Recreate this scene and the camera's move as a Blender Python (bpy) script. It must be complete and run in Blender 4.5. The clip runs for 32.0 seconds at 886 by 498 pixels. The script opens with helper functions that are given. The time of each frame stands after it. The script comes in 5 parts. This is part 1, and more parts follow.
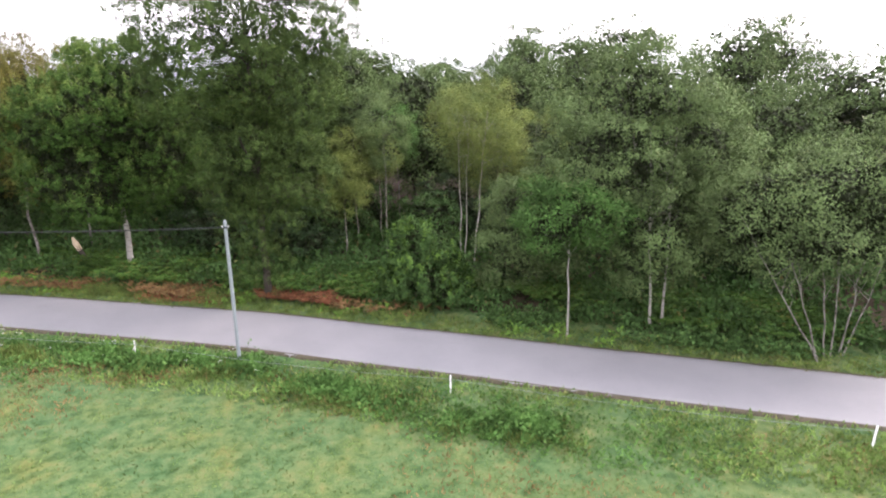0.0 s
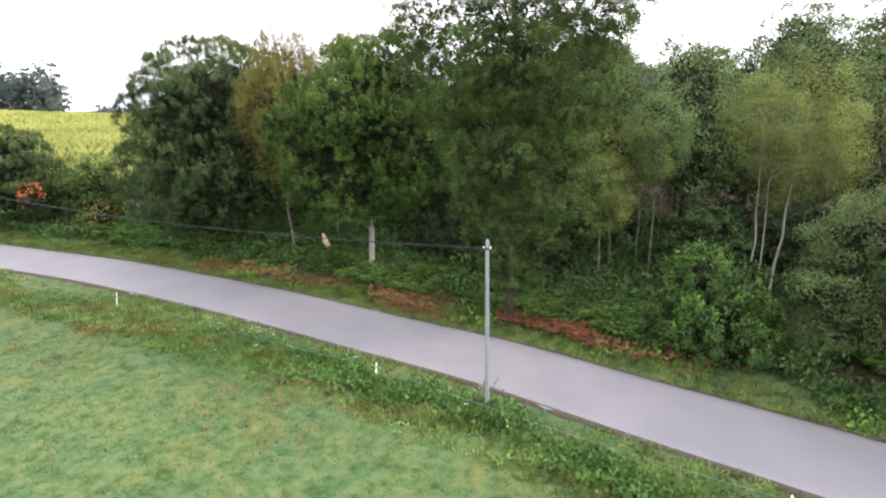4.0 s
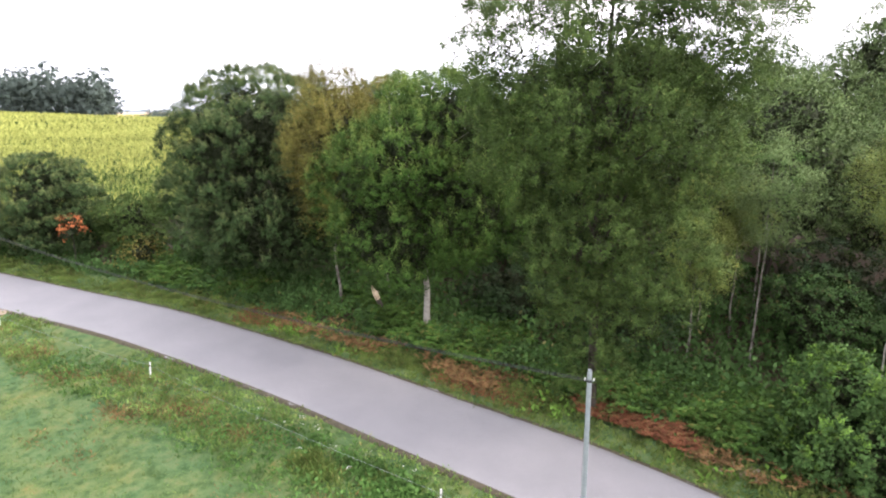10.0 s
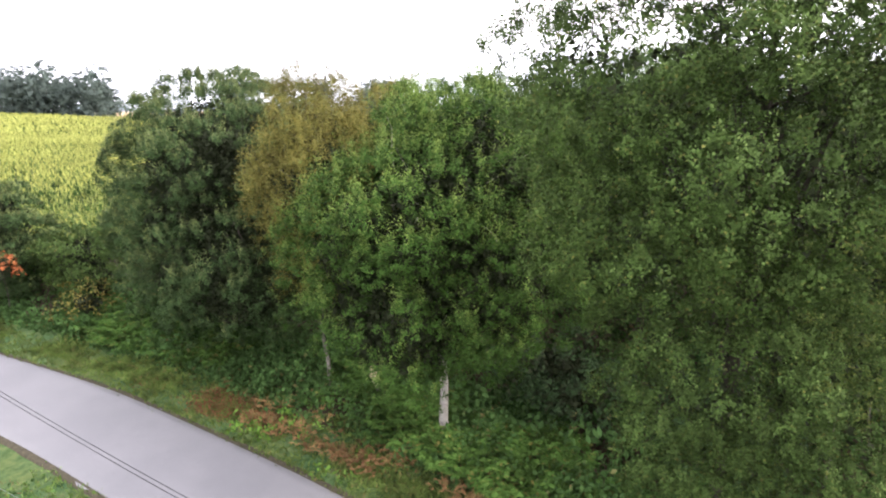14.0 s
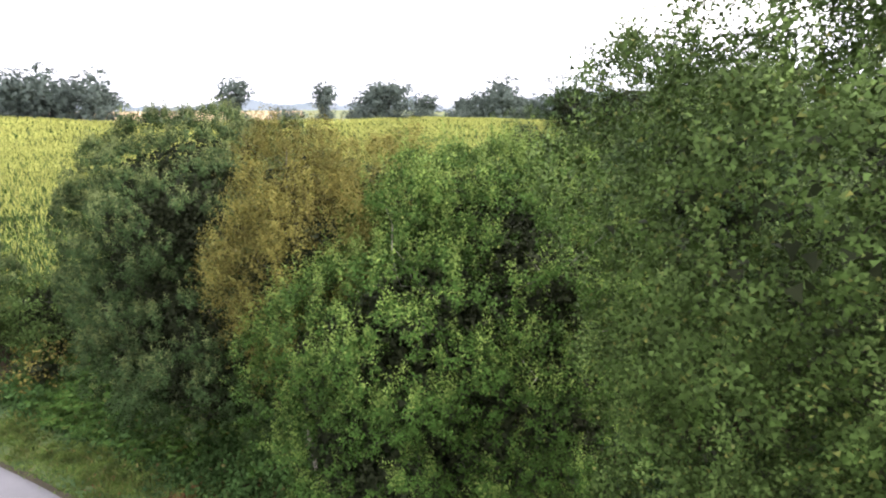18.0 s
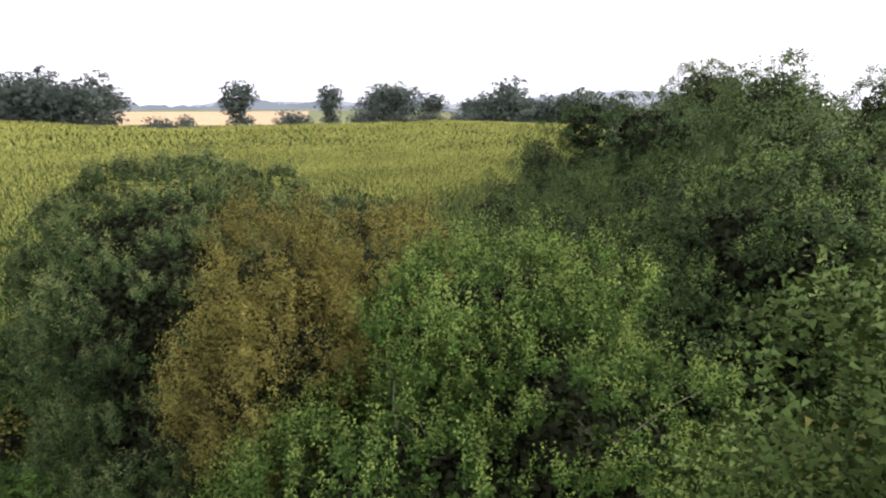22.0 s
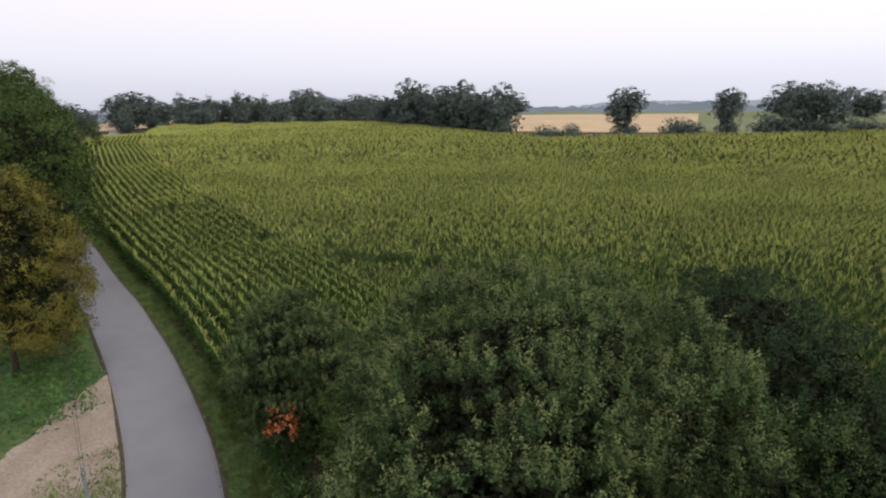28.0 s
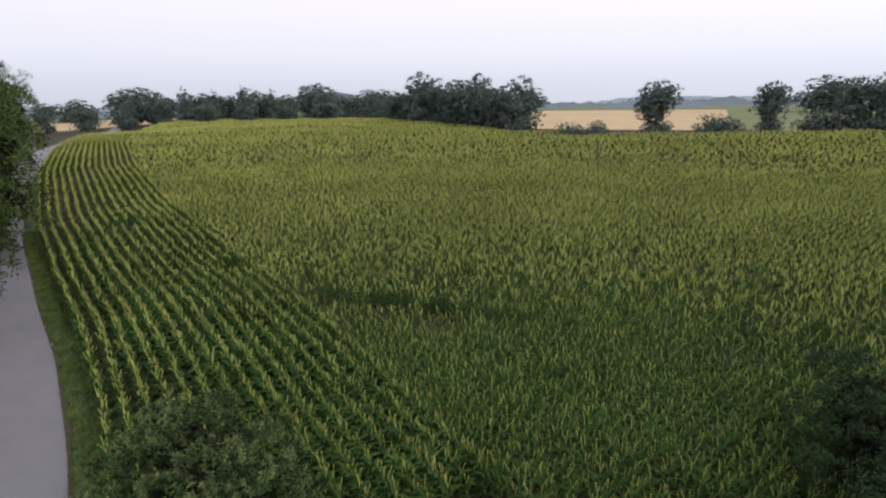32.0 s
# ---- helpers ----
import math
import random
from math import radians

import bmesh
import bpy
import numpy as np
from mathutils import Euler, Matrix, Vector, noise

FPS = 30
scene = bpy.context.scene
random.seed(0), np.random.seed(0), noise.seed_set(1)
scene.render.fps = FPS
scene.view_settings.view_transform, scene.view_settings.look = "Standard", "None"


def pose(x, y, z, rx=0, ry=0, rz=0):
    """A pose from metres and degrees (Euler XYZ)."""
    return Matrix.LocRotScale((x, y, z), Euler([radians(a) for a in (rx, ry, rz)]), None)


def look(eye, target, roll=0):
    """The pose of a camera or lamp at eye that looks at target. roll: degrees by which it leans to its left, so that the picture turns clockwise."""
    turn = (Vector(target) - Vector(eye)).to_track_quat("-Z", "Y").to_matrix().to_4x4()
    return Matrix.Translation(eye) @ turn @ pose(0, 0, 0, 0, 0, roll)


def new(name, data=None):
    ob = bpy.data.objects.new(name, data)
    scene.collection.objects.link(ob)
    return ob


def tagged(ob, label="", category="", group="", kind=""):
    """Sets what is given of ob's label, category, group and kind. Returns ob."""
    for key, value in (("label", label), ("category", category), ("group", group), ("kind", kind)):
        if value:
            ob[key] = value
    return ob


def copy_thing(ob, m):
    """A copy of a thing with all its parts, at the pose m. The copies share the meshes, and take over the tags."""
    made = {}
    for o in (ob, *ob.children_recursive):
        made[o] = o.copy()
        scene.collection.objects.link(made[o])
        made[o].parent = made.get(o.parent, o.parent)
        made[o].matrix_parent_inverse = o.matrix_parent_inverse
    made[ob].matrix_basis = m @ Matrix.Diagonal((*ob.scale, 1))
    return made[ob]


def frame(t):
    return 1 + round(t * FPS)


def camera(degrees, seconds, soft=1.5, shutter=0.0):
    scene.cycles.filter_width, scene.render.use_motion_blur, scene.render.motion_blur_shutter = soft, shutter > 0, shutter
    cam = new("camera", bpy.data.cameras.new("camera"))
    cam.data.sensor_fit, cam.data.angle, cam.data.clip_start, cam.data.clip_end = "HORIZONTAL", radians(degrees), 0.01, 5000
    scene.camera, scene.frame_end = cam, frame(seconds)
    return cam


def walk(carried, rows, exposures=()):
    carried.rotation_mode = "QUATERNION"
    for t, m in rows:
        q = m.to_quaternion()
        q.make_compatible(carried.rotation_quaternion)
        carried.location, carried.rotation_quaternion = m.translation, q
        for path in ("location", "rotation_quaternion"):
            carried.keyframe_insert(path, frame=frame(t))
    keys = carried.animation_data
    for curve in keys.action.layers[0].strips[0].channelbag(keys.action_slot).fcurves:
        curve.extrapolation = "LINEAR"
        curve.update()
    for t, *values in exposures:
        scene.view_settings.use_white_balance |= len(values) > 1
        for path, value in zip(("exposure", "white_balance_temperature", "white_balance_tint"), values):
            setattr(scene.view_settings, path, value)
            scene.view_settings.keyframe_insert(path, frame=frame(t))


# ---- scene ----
cam = camera(77.1, 32.0, soft=2.15)
PATH = [
    (0, (0.000, 0.000, 9.450), (2.330, 9.459, 7.194), -0.98),
    (0.5, (-0.270, 0.209, 9.632), (0.308, 9.939, 7.396), -0.90),
    (1, (-0.549, 0.387, 9.772), (-1.031, 10.120, 7.531), -0.88),
    (1.5, (-0.846, 0.704, 9.848), (-1.497, 10.421, 7.580), -0.87),
    (2, (-1.131, 1.355, 9.811), (-1.932, 11.062, 7.546), -0.90),
    (2.5, (-1.435, 2.313, 9.683), (-2.372, 12.012, 7.435), -0.97),
    (3, (-1.735, 3.403, 9.571), (-2.797, 13.090, 7.327), -1.01),
    (3.5, (-2.033, 4.452, 9.537), (-3.209, 14.125, 7.289), -1.01),
    (5.5, (-2.853, 6.970, 9.968), (-4.319, 16.599, 7.701), -0.99),
    (6, (-3.080, 7.567, 10.238), (-4.643, 17.178, 7.962), -0.99),
    (6.5, (-3.271, 7.972, 10.623), (-4.922, 17.567, 8.341), -0.99),
    (7, (-3.416, 8.235, 11.003), (-5.145, 17.817, 8.722), -0.96),
    (7.5, (-3.544, 8.372, 11.458), (-5.339, 17.941, 9.173), -0.96),
    (8, (-3.663, 8.409, 11.881), (-5.512, 17.968, 9.596), -0.95),
    (8.5, (-3.741, 8.375, 12.104), (-5.634, 17.922, 9.807), -0.96),
    (9, (-3.804, 8.379, 12.169), (-5.727, 17.912, 9.839), -0.93),
    (9.5, (-3.927, 8.688, 12.177), (-5.868, 18.217, 9.849), -0.93),
    (10, (-4.121, 9.303, 12.124), (-6.067, 18.833, 9.801), -0.95),
    (10.5, (-4.374, 10.161, 11.998), (-6.313, 19.694, 9.683), -0.98),
    (11, (-4.651, 11.155, 11.820), (-6.596, 20.688, 9.510), -0.99),
    (11.2, (-4.762, 11.553, 11.749), (-6.709, 21.086, 9.441), -0.99),
    (11.3, (-5.069, 12.731, 11.610), (-7.036, 22.259, 9.301), -0.95),
    (11.5, (-5.176, 13.142, 11.640), (-7.153, 22.668, 9.327), -0.96),
    (12, (-5.443, 14.172, 11.716), (-7.447, 23.690, 9.392), -0.96),
    (12.5, (-5.695, 15.143, 11.951), (-7.727, 24.653, 9.620), -0.95),
    (13, (-5.926, 16.054, 12.335), (-7.985, 25.556, 9.997), -0.93),
    (13.5, (-6.145, 16.917, 12.752), (-8.227, 26.412, 10.405), -0.93),
    (14, (-6.357, 17.738, 13.173), (-8.468, 27.223, 10.810), -0.98),
    (14.5, (-6.570, 18.508, 13.552), (-8.689, 27.988, 11.176), -0.97),
    (16.5, (-7.108, 20.563, 14.472), (-9.260, 30.034, 12.091), -0.85),
    (17, (-7.304, 21.239, 14.722), (-9.470, 30.704, 12.332), -0.85),
    (17.5, (-7.500, 21.911, 14.991), (-9.676, 31.374, 12.599), -0.81),
    (18, (-7.690, 22.589, 15.218), (-9.881, 32.047, 12.822), -0.78),
    (18.5, (-7.879, 23.266, 15.497), (-10.090, 32.721, 13.105), -0.68),
    (19, (-8.080, 23.943, 15.873), (-10.303, 33.393, 13.472), -0.62),
    (19.5, (-8.269, 24.619, 16.256), (-10.517, 34.061, 13.847), -0.63),
    (20, (-8.472, 25.289, 16.604), (-10.729, 34.725, 14.183), -0.57),
    (20.3, (-8.593, 25.691, 16.814), (-10.856, 35.124, 14.385), -0.54),
    (20.4, (-8.073, 24.056, 15.928), (-10.317, 33.505, 13.546), -0.67),
    (20.5, (-8.113, 24.189, 16.000), (-10.361, 33.636, 13.615), -0.67),
    (21, (-8.311, 24.853, 16.361), (-10.578, 34.292, 13.963), -0.67),
    (21.5, (-8.511, 25.530, 16.737), (-10.794, 34.963, 14.327), -0.63),
    (22, (-8.728, 26.210, 17.206), (-11.017, 35.637, 14.778), -0.64),
    (22.5, (-8.938, 26.897, 17.593), (-11.242, 36.322, 15.169), -0.65),
    (23, (-9.181, 27.595, 17.946), (-11.548, 37.002, 15.515), -0.64),
    (23.5, (-9.431, 28.287, 18.288), (-12.146, 37.603, 15.871), -0.69),
    (24, (-9.721, 28.982, 18.614), (-12.800, 38.185, 16.197), -0.70),
    (24.5, (-10.020, 29.667, 18.935), (-13.472, 38.737, 16.521), -0.72),
    (25, (-10.368, 30.320, 19.232), (-14.278, 39.201, 16.816), -0.74),
    (25.5, (-10.760, 30.941, 19.448), (-15.816, 39.228, 17.052), -0.79),
    (26, (-11.249, 31.499, 19.689), (-17.777, 38.696, 17.325), -0.93),
    (26.5, (-11.815, 31.959, 19.873), (-19.248, 38.224, 17.529), -1.06),
    (28.5, (-14.822, 34.283, 19.937), (-22.363, 40.409, 17.572), -0.91),
    (29, (-15.883, 35.149, 19.724), (-23.441, 41.253, 17.355), -0.91),
    (29.5, (-17.532, 36.529, 19.548), (-25.115, 42.598, 17.167), -0.94),
    (30, (-18.806, 37.648, 19.506), (-26.409, 43.689, 17.118), -0.95),
    (30.5, (-20.143, 38.817, 19.513), (-27.768, 44.826, 17.113), -0.93),
    (31, (-21.497, 40.035, 19.670), (-29.139, 46.014, 17.253), -0.92),
    (31.5, (-22.870, 41.292, 19.881), (-30.530, 47.245, 17.453), -0.92),
    (32, (-24.157, 42.470, 20.040), (-31.838, 48.396, 17.612), -0.95),
]
EXPOSURES = [(0.0, 0.96, 6350, 24), (1.2, 0.76, 6400, 22), (3.5, 0.82, 6400, 21), (6.0, 0.98, 6400, 21), (7.5, 0.92, 6400, 21), (13.0, 1.05, 6400, 21), (17.0, 1.06, 6400, 21), (19.5, 0.42, 6450, 22), (22.0, 0.06, 6500, 23), (24.5, -0.40, 6500, 24), (26.5, -0.72, 6450, 21), (32.0, -0.82, 6250, 18)]
walk(cam, [(t, look(eye, target, roll)) for t, eye, target, roll in PATH], EXPOSURES)

# ---- light: an overcast, misty morning ----
SUN_EL, SUN_AZ = 36.0, 78.0
world = bpy.data.worlds.new("sky")
scene.world = world
world.use_nodes = True
wt = world.node_tree
wt.nodes.clear()
w_out = wt.nodes.new("ShaderNodeOutputWorld")
w_bg = wt.nodes.new("ShaderNodeBackground")
w_sky = wt.nodes.new("ShaderNodeTexSky")
w_sky.sky_type = "NISHITA"
w_sky.sun_disc = False
w_sky.sun_elevation, w_sky.sun_rotation = radians(SUN_EL), radians(SUN_AZ)
w_sky.air_density, w_sky.dust_density = 1.0, 4.0
w_scale = wt.nodes.new("ShaderNodeVectorMath")
w_scale.operation = "SCALE"
w_scale.inputs["Scale"].default_value = 0.05
w_tc = wt.nodes.new("ShaderNodeTexCoord")
w_sep = wt.nodes.new("ShaderNodeSeparateXYZ")
w_ramp = wt.nodes.new("ShaderNodeValToRGB")
w_ramp.color_ramp.elements[0].position, w_ramp.color_ramp.elements[0].color = 0.0, (1.14, 1.21, 1.30, 1)
w_ramp.color_ramp.elements[1].position, w_ramp.color_ramp.elements[1].color = 1.0, (1.75, 1.75, 1.78, 1)
for at_z, tone in ((0.045, (1.20, 1.27, 1.36, 1)), (0.09, (1.38, 1.42, 1.47, 1)), (0.15, (1.58, 1.53, 1.49, 1)), (0.24, (1.75, 1.68, 1.60, 1)), (0.45, (1.45, 1.43, 1.40, 1)), (0.70, (1.50, 1.49, 1.48, 1))):
    w_ramp.color_ramp.elements.new(at_z).color = tone
w_add = wt.nodes.new("ShaderNodeVectorMath")
w_add.operation = "ADD"
wt.links.new(w_sky.outputs[0], w_scale.inputs[0])
wt.links.new(w_tc.outputs["Generated"], w_sep.inputs[0])
wt.links.new(w_sep.outputs["Z"], w_ramp.inputs[0])
wt.links.new(w_scale.outputs[0], w_add.inputs[0])
wt.links.new(w_ramp.outputs[0], w_add.inputs[1])
# the cloud is brighter on the sun's side
w_dot = wt.nodes.new("ShaderNodeVectorMath")
w_dot.operation = "DOT_PRODUCT"
w_dot.inputs[1].default_value = (math.sin(radians(SUN_AZ)), math.cos(radians(SUN_AZ)), 0.0)
w_side = wt.nodes.new("ShaderNodeMapRange")
w_side.inputs["From Min"].default_value, w_side.inputs["From Max"].default_value = -1.0, 1.0
w_side.inputs["To Min"].default_value, w_side.inputs["To Max"].default_value = 0.86, 1.10
w_gain = wt.nodes.new("ShaderNodeVectorMath")
w_gain.operation = "SCALE"
wt.links.new(w_tc.outputs["Generated"], w_dot.inputs[0])
wt.links.new(w_dot.outputs["Value"], w_side.inputs["Value"])
wt.links.new(w_add.outputs[0], w_gain.inputs[0])
wt.links.new(w_side.outputs[0], w_gain.inputs["Scale"])
wt.links.new(w_gain.outputs[0], w_bg.inputs[0])
w_bg.inputs[1].default_value = 1.1
wt.links.new(w_bg.outputs[0], w_out.inputs[0])

sun = new("sun", bpy.data.lights.new("sun", "SUN"))
sun.data.energy, sun.data.angle, sun.data.color = 1.5, radians(22), (1.0, 0.94, 0.84)
az = radians(SUN_AZ)
sun.matrix_world = look((60 * math.sin(az), 60 * math.cos(az), 60 * math.tan(radians(SUN_EL))), (0, 0, 0))

# ---- materials ----


def node_material(name):
    m = bpy.data.materials.new(name)
    m.use_nodes = True
    m.node_tree.nodes.clear()
    return m, m.node_tree.nodes, m.node_tree.links


def ramp_node(nodes, stops):
    r = nodes.new("ShaderNodeValToRGB")
    e = r.color_ramp.elements
    while len(e) < len(stops):
        e.new(0.5)
    for el, (p, c) in zip(e, stops):
        el.position, el.color = p, (*c, 1)
    return r


def noise_node(nodes, links, scale, detail=3.0, rough=0.55, coord=None):
    n = nodes.new("ShaderNodeTexNoise")
    n.inputs["Scale"].default_value, n.inputs["Detail"].default_value, n.inputs["Roughness"].default_value = scale, detail, rough
    if coord is not None:
        links.new(coord, n.inputs["Vector"])
    return n


def foliage(name, dark, mid_c, light, odd=None, odd_share=0.06, patch=0.35, rough=0.65, clear=0.3, patch_stops=(0.82, 1.2), clump=2.2, clump_stops=(0.70, 1.35)):
    """Leaves: each leaf has its own tone, crowns vary in patches, and a share of the leaves has turned."""
    m, nodes, links = node_material(name)
    geo = nodes.new("ShaderNodeNewGeometry")
    calm = lambda c, k: tuple(m_ + (a_ - m_) * k for a_, m_ in zip(c, mid_c))
    stops = [(0.0, calm(dark, 0.4)), (0.5, mid_c), (1.0 - odd_share if odd else 1.0, calm(light, 0.4))]
    if odd:
        stops.append((1.0, calm(odd, 0.65)))
    tone = ramp_node(nodes, stops)
    links.new(geo.outputs["Random Per Island"], tone.inputs[0])
    big = noise_node(nodes, links, patch, 2.0, 0.5, geo.outputs["Position"])
    gain = ramp_node(nodes, [(0.32, (patch_stops[0],) * 3), (0.68, (patch_stops[1],) * 3)])
    links.new(big.outputs["Fac"], gain.inputs[0])
    mul = nodes.new("ShaderNodeMix")
    mul.data_type, mul.blend_type = "RGBA", "MULTIPLY"
    mul.inputs["Factor"].default_value = 1.0
    fine = noise_node(nodes, links, clump, 1.0, 0.5, geo.outputs["Position"])
    shoots = ramp_node(nodes, [(0.36, (clump_stops[0],) * 3), (0.66, (clump_stops[1],) * 3)])
    links.new(fine.outputs["Fac"], shoots.inputs[0])
    both = nodes.new("ShaderNodeMix")
    both.data_type, both.blend_type = "RGBA", "MULTIPLY"
    both.inputs["Factor"].default_value = 1.0
    links.new(gain.outputs[0], both.inputs["A"])
    links.new(shoots.outputs[0], both.inputs["B"])
    links.new(tone.outputs[0], mul.inputs["A"])
    links.new(both.outputs["Result"], mul.inputs["B"])
    bsdf = nodes.new("ShaderNodeBsdfPrincipled")
    bsdf.inputs["Roughness"].default_value = rough
    bsdf.inputs["Specular IOR Level"].default_value = 0.07
    links.new(mul.outputs["Result"], bsdf.inputs["Base Color"])
    tr = nodes.new("ShaderNodeBsdfTranslucent")
    links.new(mul.outputs["Result"], tr.inputs["Color"])
    mix = nodes.new("ShaderNodeMixShader")
    mix.inputs[0].default_value = clear * 0.5
    links.new(bsdf.outputs[0], mix.inputs[1])
    links.new(tr.outputs[0], mix.inputs[2])
    out = nodes.new("ShaderNodeOutputMaterial")
    links.new(mix.outputs[0], out.inputs["Surface"])
    return m


def surface(name, stops, scale, rough=0.9, bump=0.3, bump_scale=None, second=None, second_scale=0.3, spec=0.2, stretch=(1, 1, 1), metal=0.0):
    """Solid surfaces: a fine grain in the base colour, a second, larger variation, and a fine relief."""
    m, nodes, links = node_material(name)
    geo = nodes.new("ShaderNodeNewGeometry")
    mp = nodes.new("ShaderNodeMapping")
    mp.inputs["Scale"].default_value = stretch
    links.new(geo.outputs["Position"], mp.inputs["Vector"])
    n1 = noise_node(nodes, links, scale, 6.0, 0.65, mp.outputs[0])
    r1 = ramp_node(nodes, stops)
    links.new(n1.outputs["Fac"], r1.inputs[0])
    colour = r1.outputs[0]
    if second:
        n2 = noise_node(nodes, links, second_scale, 4.0, 0.6, mp.outputs[0])
        r2 = ramp_node(nodes, second)
        links.new(n2.outputs["Fac"], r2.inputs[0])
        mul = nodes.new("ShaderNodeMix")
        mul.data_type, mul.blend_type = "RGBA", "MULTIPLY"
        mul.inputs["Factor"].default_value = 1.0
        links.new(colour, mul.inputs["A"])
        links.new(r2.outputs[0], mul.inputs["B"])
        colour = mul.outputs["Result"]
    bsdf = nodes.new("ShaderNodeBsdfPrincipled")
    bsdf.inputs["Roughness"].default_value = rough
    bsdf.inputs["Specular IOR Level"].default_value = spec
    bsdf.inputs["Metallic"].default_value = metal
    links.new(colour, bsdf.inputs["Base Color"])
    if bump:
        nb = noise_node(nodes, links, bump_scale or scale * 2, 4.0, 0.7, mp.outputs[0])
        b = nodes.new("ShaderNodeBump")
        b.inputs["Strength"].default_value, b.inputs["Distance"].default_value = bump, 0.05
        links.new(nb.outputs["Fac"], b.inputs["Height"])
        links.new(b.outputs[0], bsdf.inputs["Normal"])
    out = nodes.new("ShaderNodeOutputMaterial")
    links.new(bsdf.outputs[0], out.inputs["Surface"])
    return m


M_LAWN = surface("lawn_grass", [(0.34, (0.030, 0.066, 0.018)), (0.45, (0.058, 0.104, 0.034)), (0.55, (0.082, 0.128, 0.046)), (0.69, (0.118, 0.136, 0.055))], 2.4, 0.9, 0.9, 9.0,
                 [(0.36, (0.80, 0.94, 0.98)), (0.5, (1.0, 1.0, 1.0)), (0.62, (1.18, 1.03, 0.94)), (0.70, (1.40, 1.03, 0.84))], 0.5)
M_ASPHALT = surface("asphalt", [(0.25, (0.166, 0.167, 0.174)), (0.6, (0.200, 0.201, 0.210)), (0.8, (0.228, 0.229, 0.238))], 28.0, 0.62, 0.25, 60.0,
                    [(0.35, (0.90, 0.90, 0.91)), (0.7, (1.06, 1.05, 1.05))], 0.35, 0.5)
M_GRAVEL = surface("sandy_gravel", [(0.25, (0.216, 0.176, 0.136)), (0.5, (0.320, 0.272, 0.216)), (0.78, (0.400, 0.360, 0.304))], 6.0, 0.95, 0.7, 18.0,
                   [(0.35, (0.8, 0.76, 0.7)), (0.7, (1.1, 1.08, 1.05))], 0.5)
M_LITTER = surface("leaf_litter", [(0.3, (0.028, 0.020, 0.012)), (0.55, (0.050, 0.037, 0.022)), (0.8, (0.081, 0.059, 0.034))], 4.0, 0.95, 0.8, 9.0)
M_MEADOW = surface("far_meadow", [(0.3, (0.11, 0.14, 0.06)), (0.7, (0.17, 0.19, 0.09))], 0.05, 0.95, 0.0)
M_FIELD_SOIL = surface("field_soil", [(0.3, (0.028, 0.024, 0.017)), (0.7, (0.06, 0.048, 0.034))], 3.0, 0.95, 0.6)
M_SOIL = surface("verge_soil", [(0.3, (0.045, 0.042, 0.028)), (0.6, (0.080, 0.070, 0.046)), (0.8, (0.125, 0.105, 0.070))], 5.0, 0.95, 0.7)
M_STUBBLE = surface("cut_stubble", [(0.3, (0.40, 0.30, 0.17)), (0.7, (0.52, 0.40, 0.24))], 0.3, 0.95, 0.2, None, [(0.3, (0.85, 0.85, 0.85)), (0.7, (1.1, 1.1, 1.1))], 0.02)
M_BARK = surface("grey_bark", [(0.3, (0.030, 0.026, 0.020)), (0.6, (0.060, 0.052, 0.042)), (0.8, (0.105, 0.096, 0.080))], 9.0, 0.95, 0.8, 14.0, stretch=(1, 1, 0.25))
M_BIRCH = surface("white_birch_bark", [(0.30, (0.094, 0.086, 0.078)), (0.46, (0.265, 0.250, 0.226)), (0.75, (0.390, 0.374, 0.343))], 6.0, 0.7, 0.3, 14.0, stretch=(0.6, 0.6, 1.8))
M_PALE = surface("lichened_pale_bark", [(0.34, (0.048, 0.044, 0.036)), (0.50, (0.152, 0.144, 0.124)), (0.72, (0.272, 0.264, 0.232))], 5.0, 0.9, 0.5, 14.0, stretch=(1, 1, 0.6))
M_POLE = surface("galvanised_steel", [(0.3, (0.168, 0.200, 0.212)), (0.7, (0.240, 0.272, 0.284))], 12.0, 0.5, 0.1, 30.0, [(0.3, (0.9, 0.9, 0.9)), (0.7, (1.05, 1.05, 1.05))], 1.5, 0.5)
M_STAKE = surface("white_painted_wood", [(0.3, (0.62, 0.62, 0.60)), (0.7, (0.80, 0.80, 0.78))], 14.0, 0.6, 0.15)
M_CABLE = surface("black_cable", [(0.3, (0.02, 0.02, 0.022)), (0.7, (0.035, 0.035, 0.04))], 20.0, 0.6, 0.0)
M_STRAW = surface("split_wood", [(0.3, (0.38, 0.30, 0.20)), (0.7, (0.55, 0.46, 0.34))], 10.0, 0.9, 0.4, stretch=(1, 1, 0.3))
M_WALL = surface("limewashed_wall", [(0.3, (0.62, 0.60, 0.56)), (0.7, (0.75, 0.73, 0.70))], 1.0, 0.9, 0.1)
M_SLATE = surface("slate_roof", [(0.3, (0.10, 0.10, 0.12)), (0.7, (0.16, 0.16, 0.18))], 2.0, 0.7, 0.2)

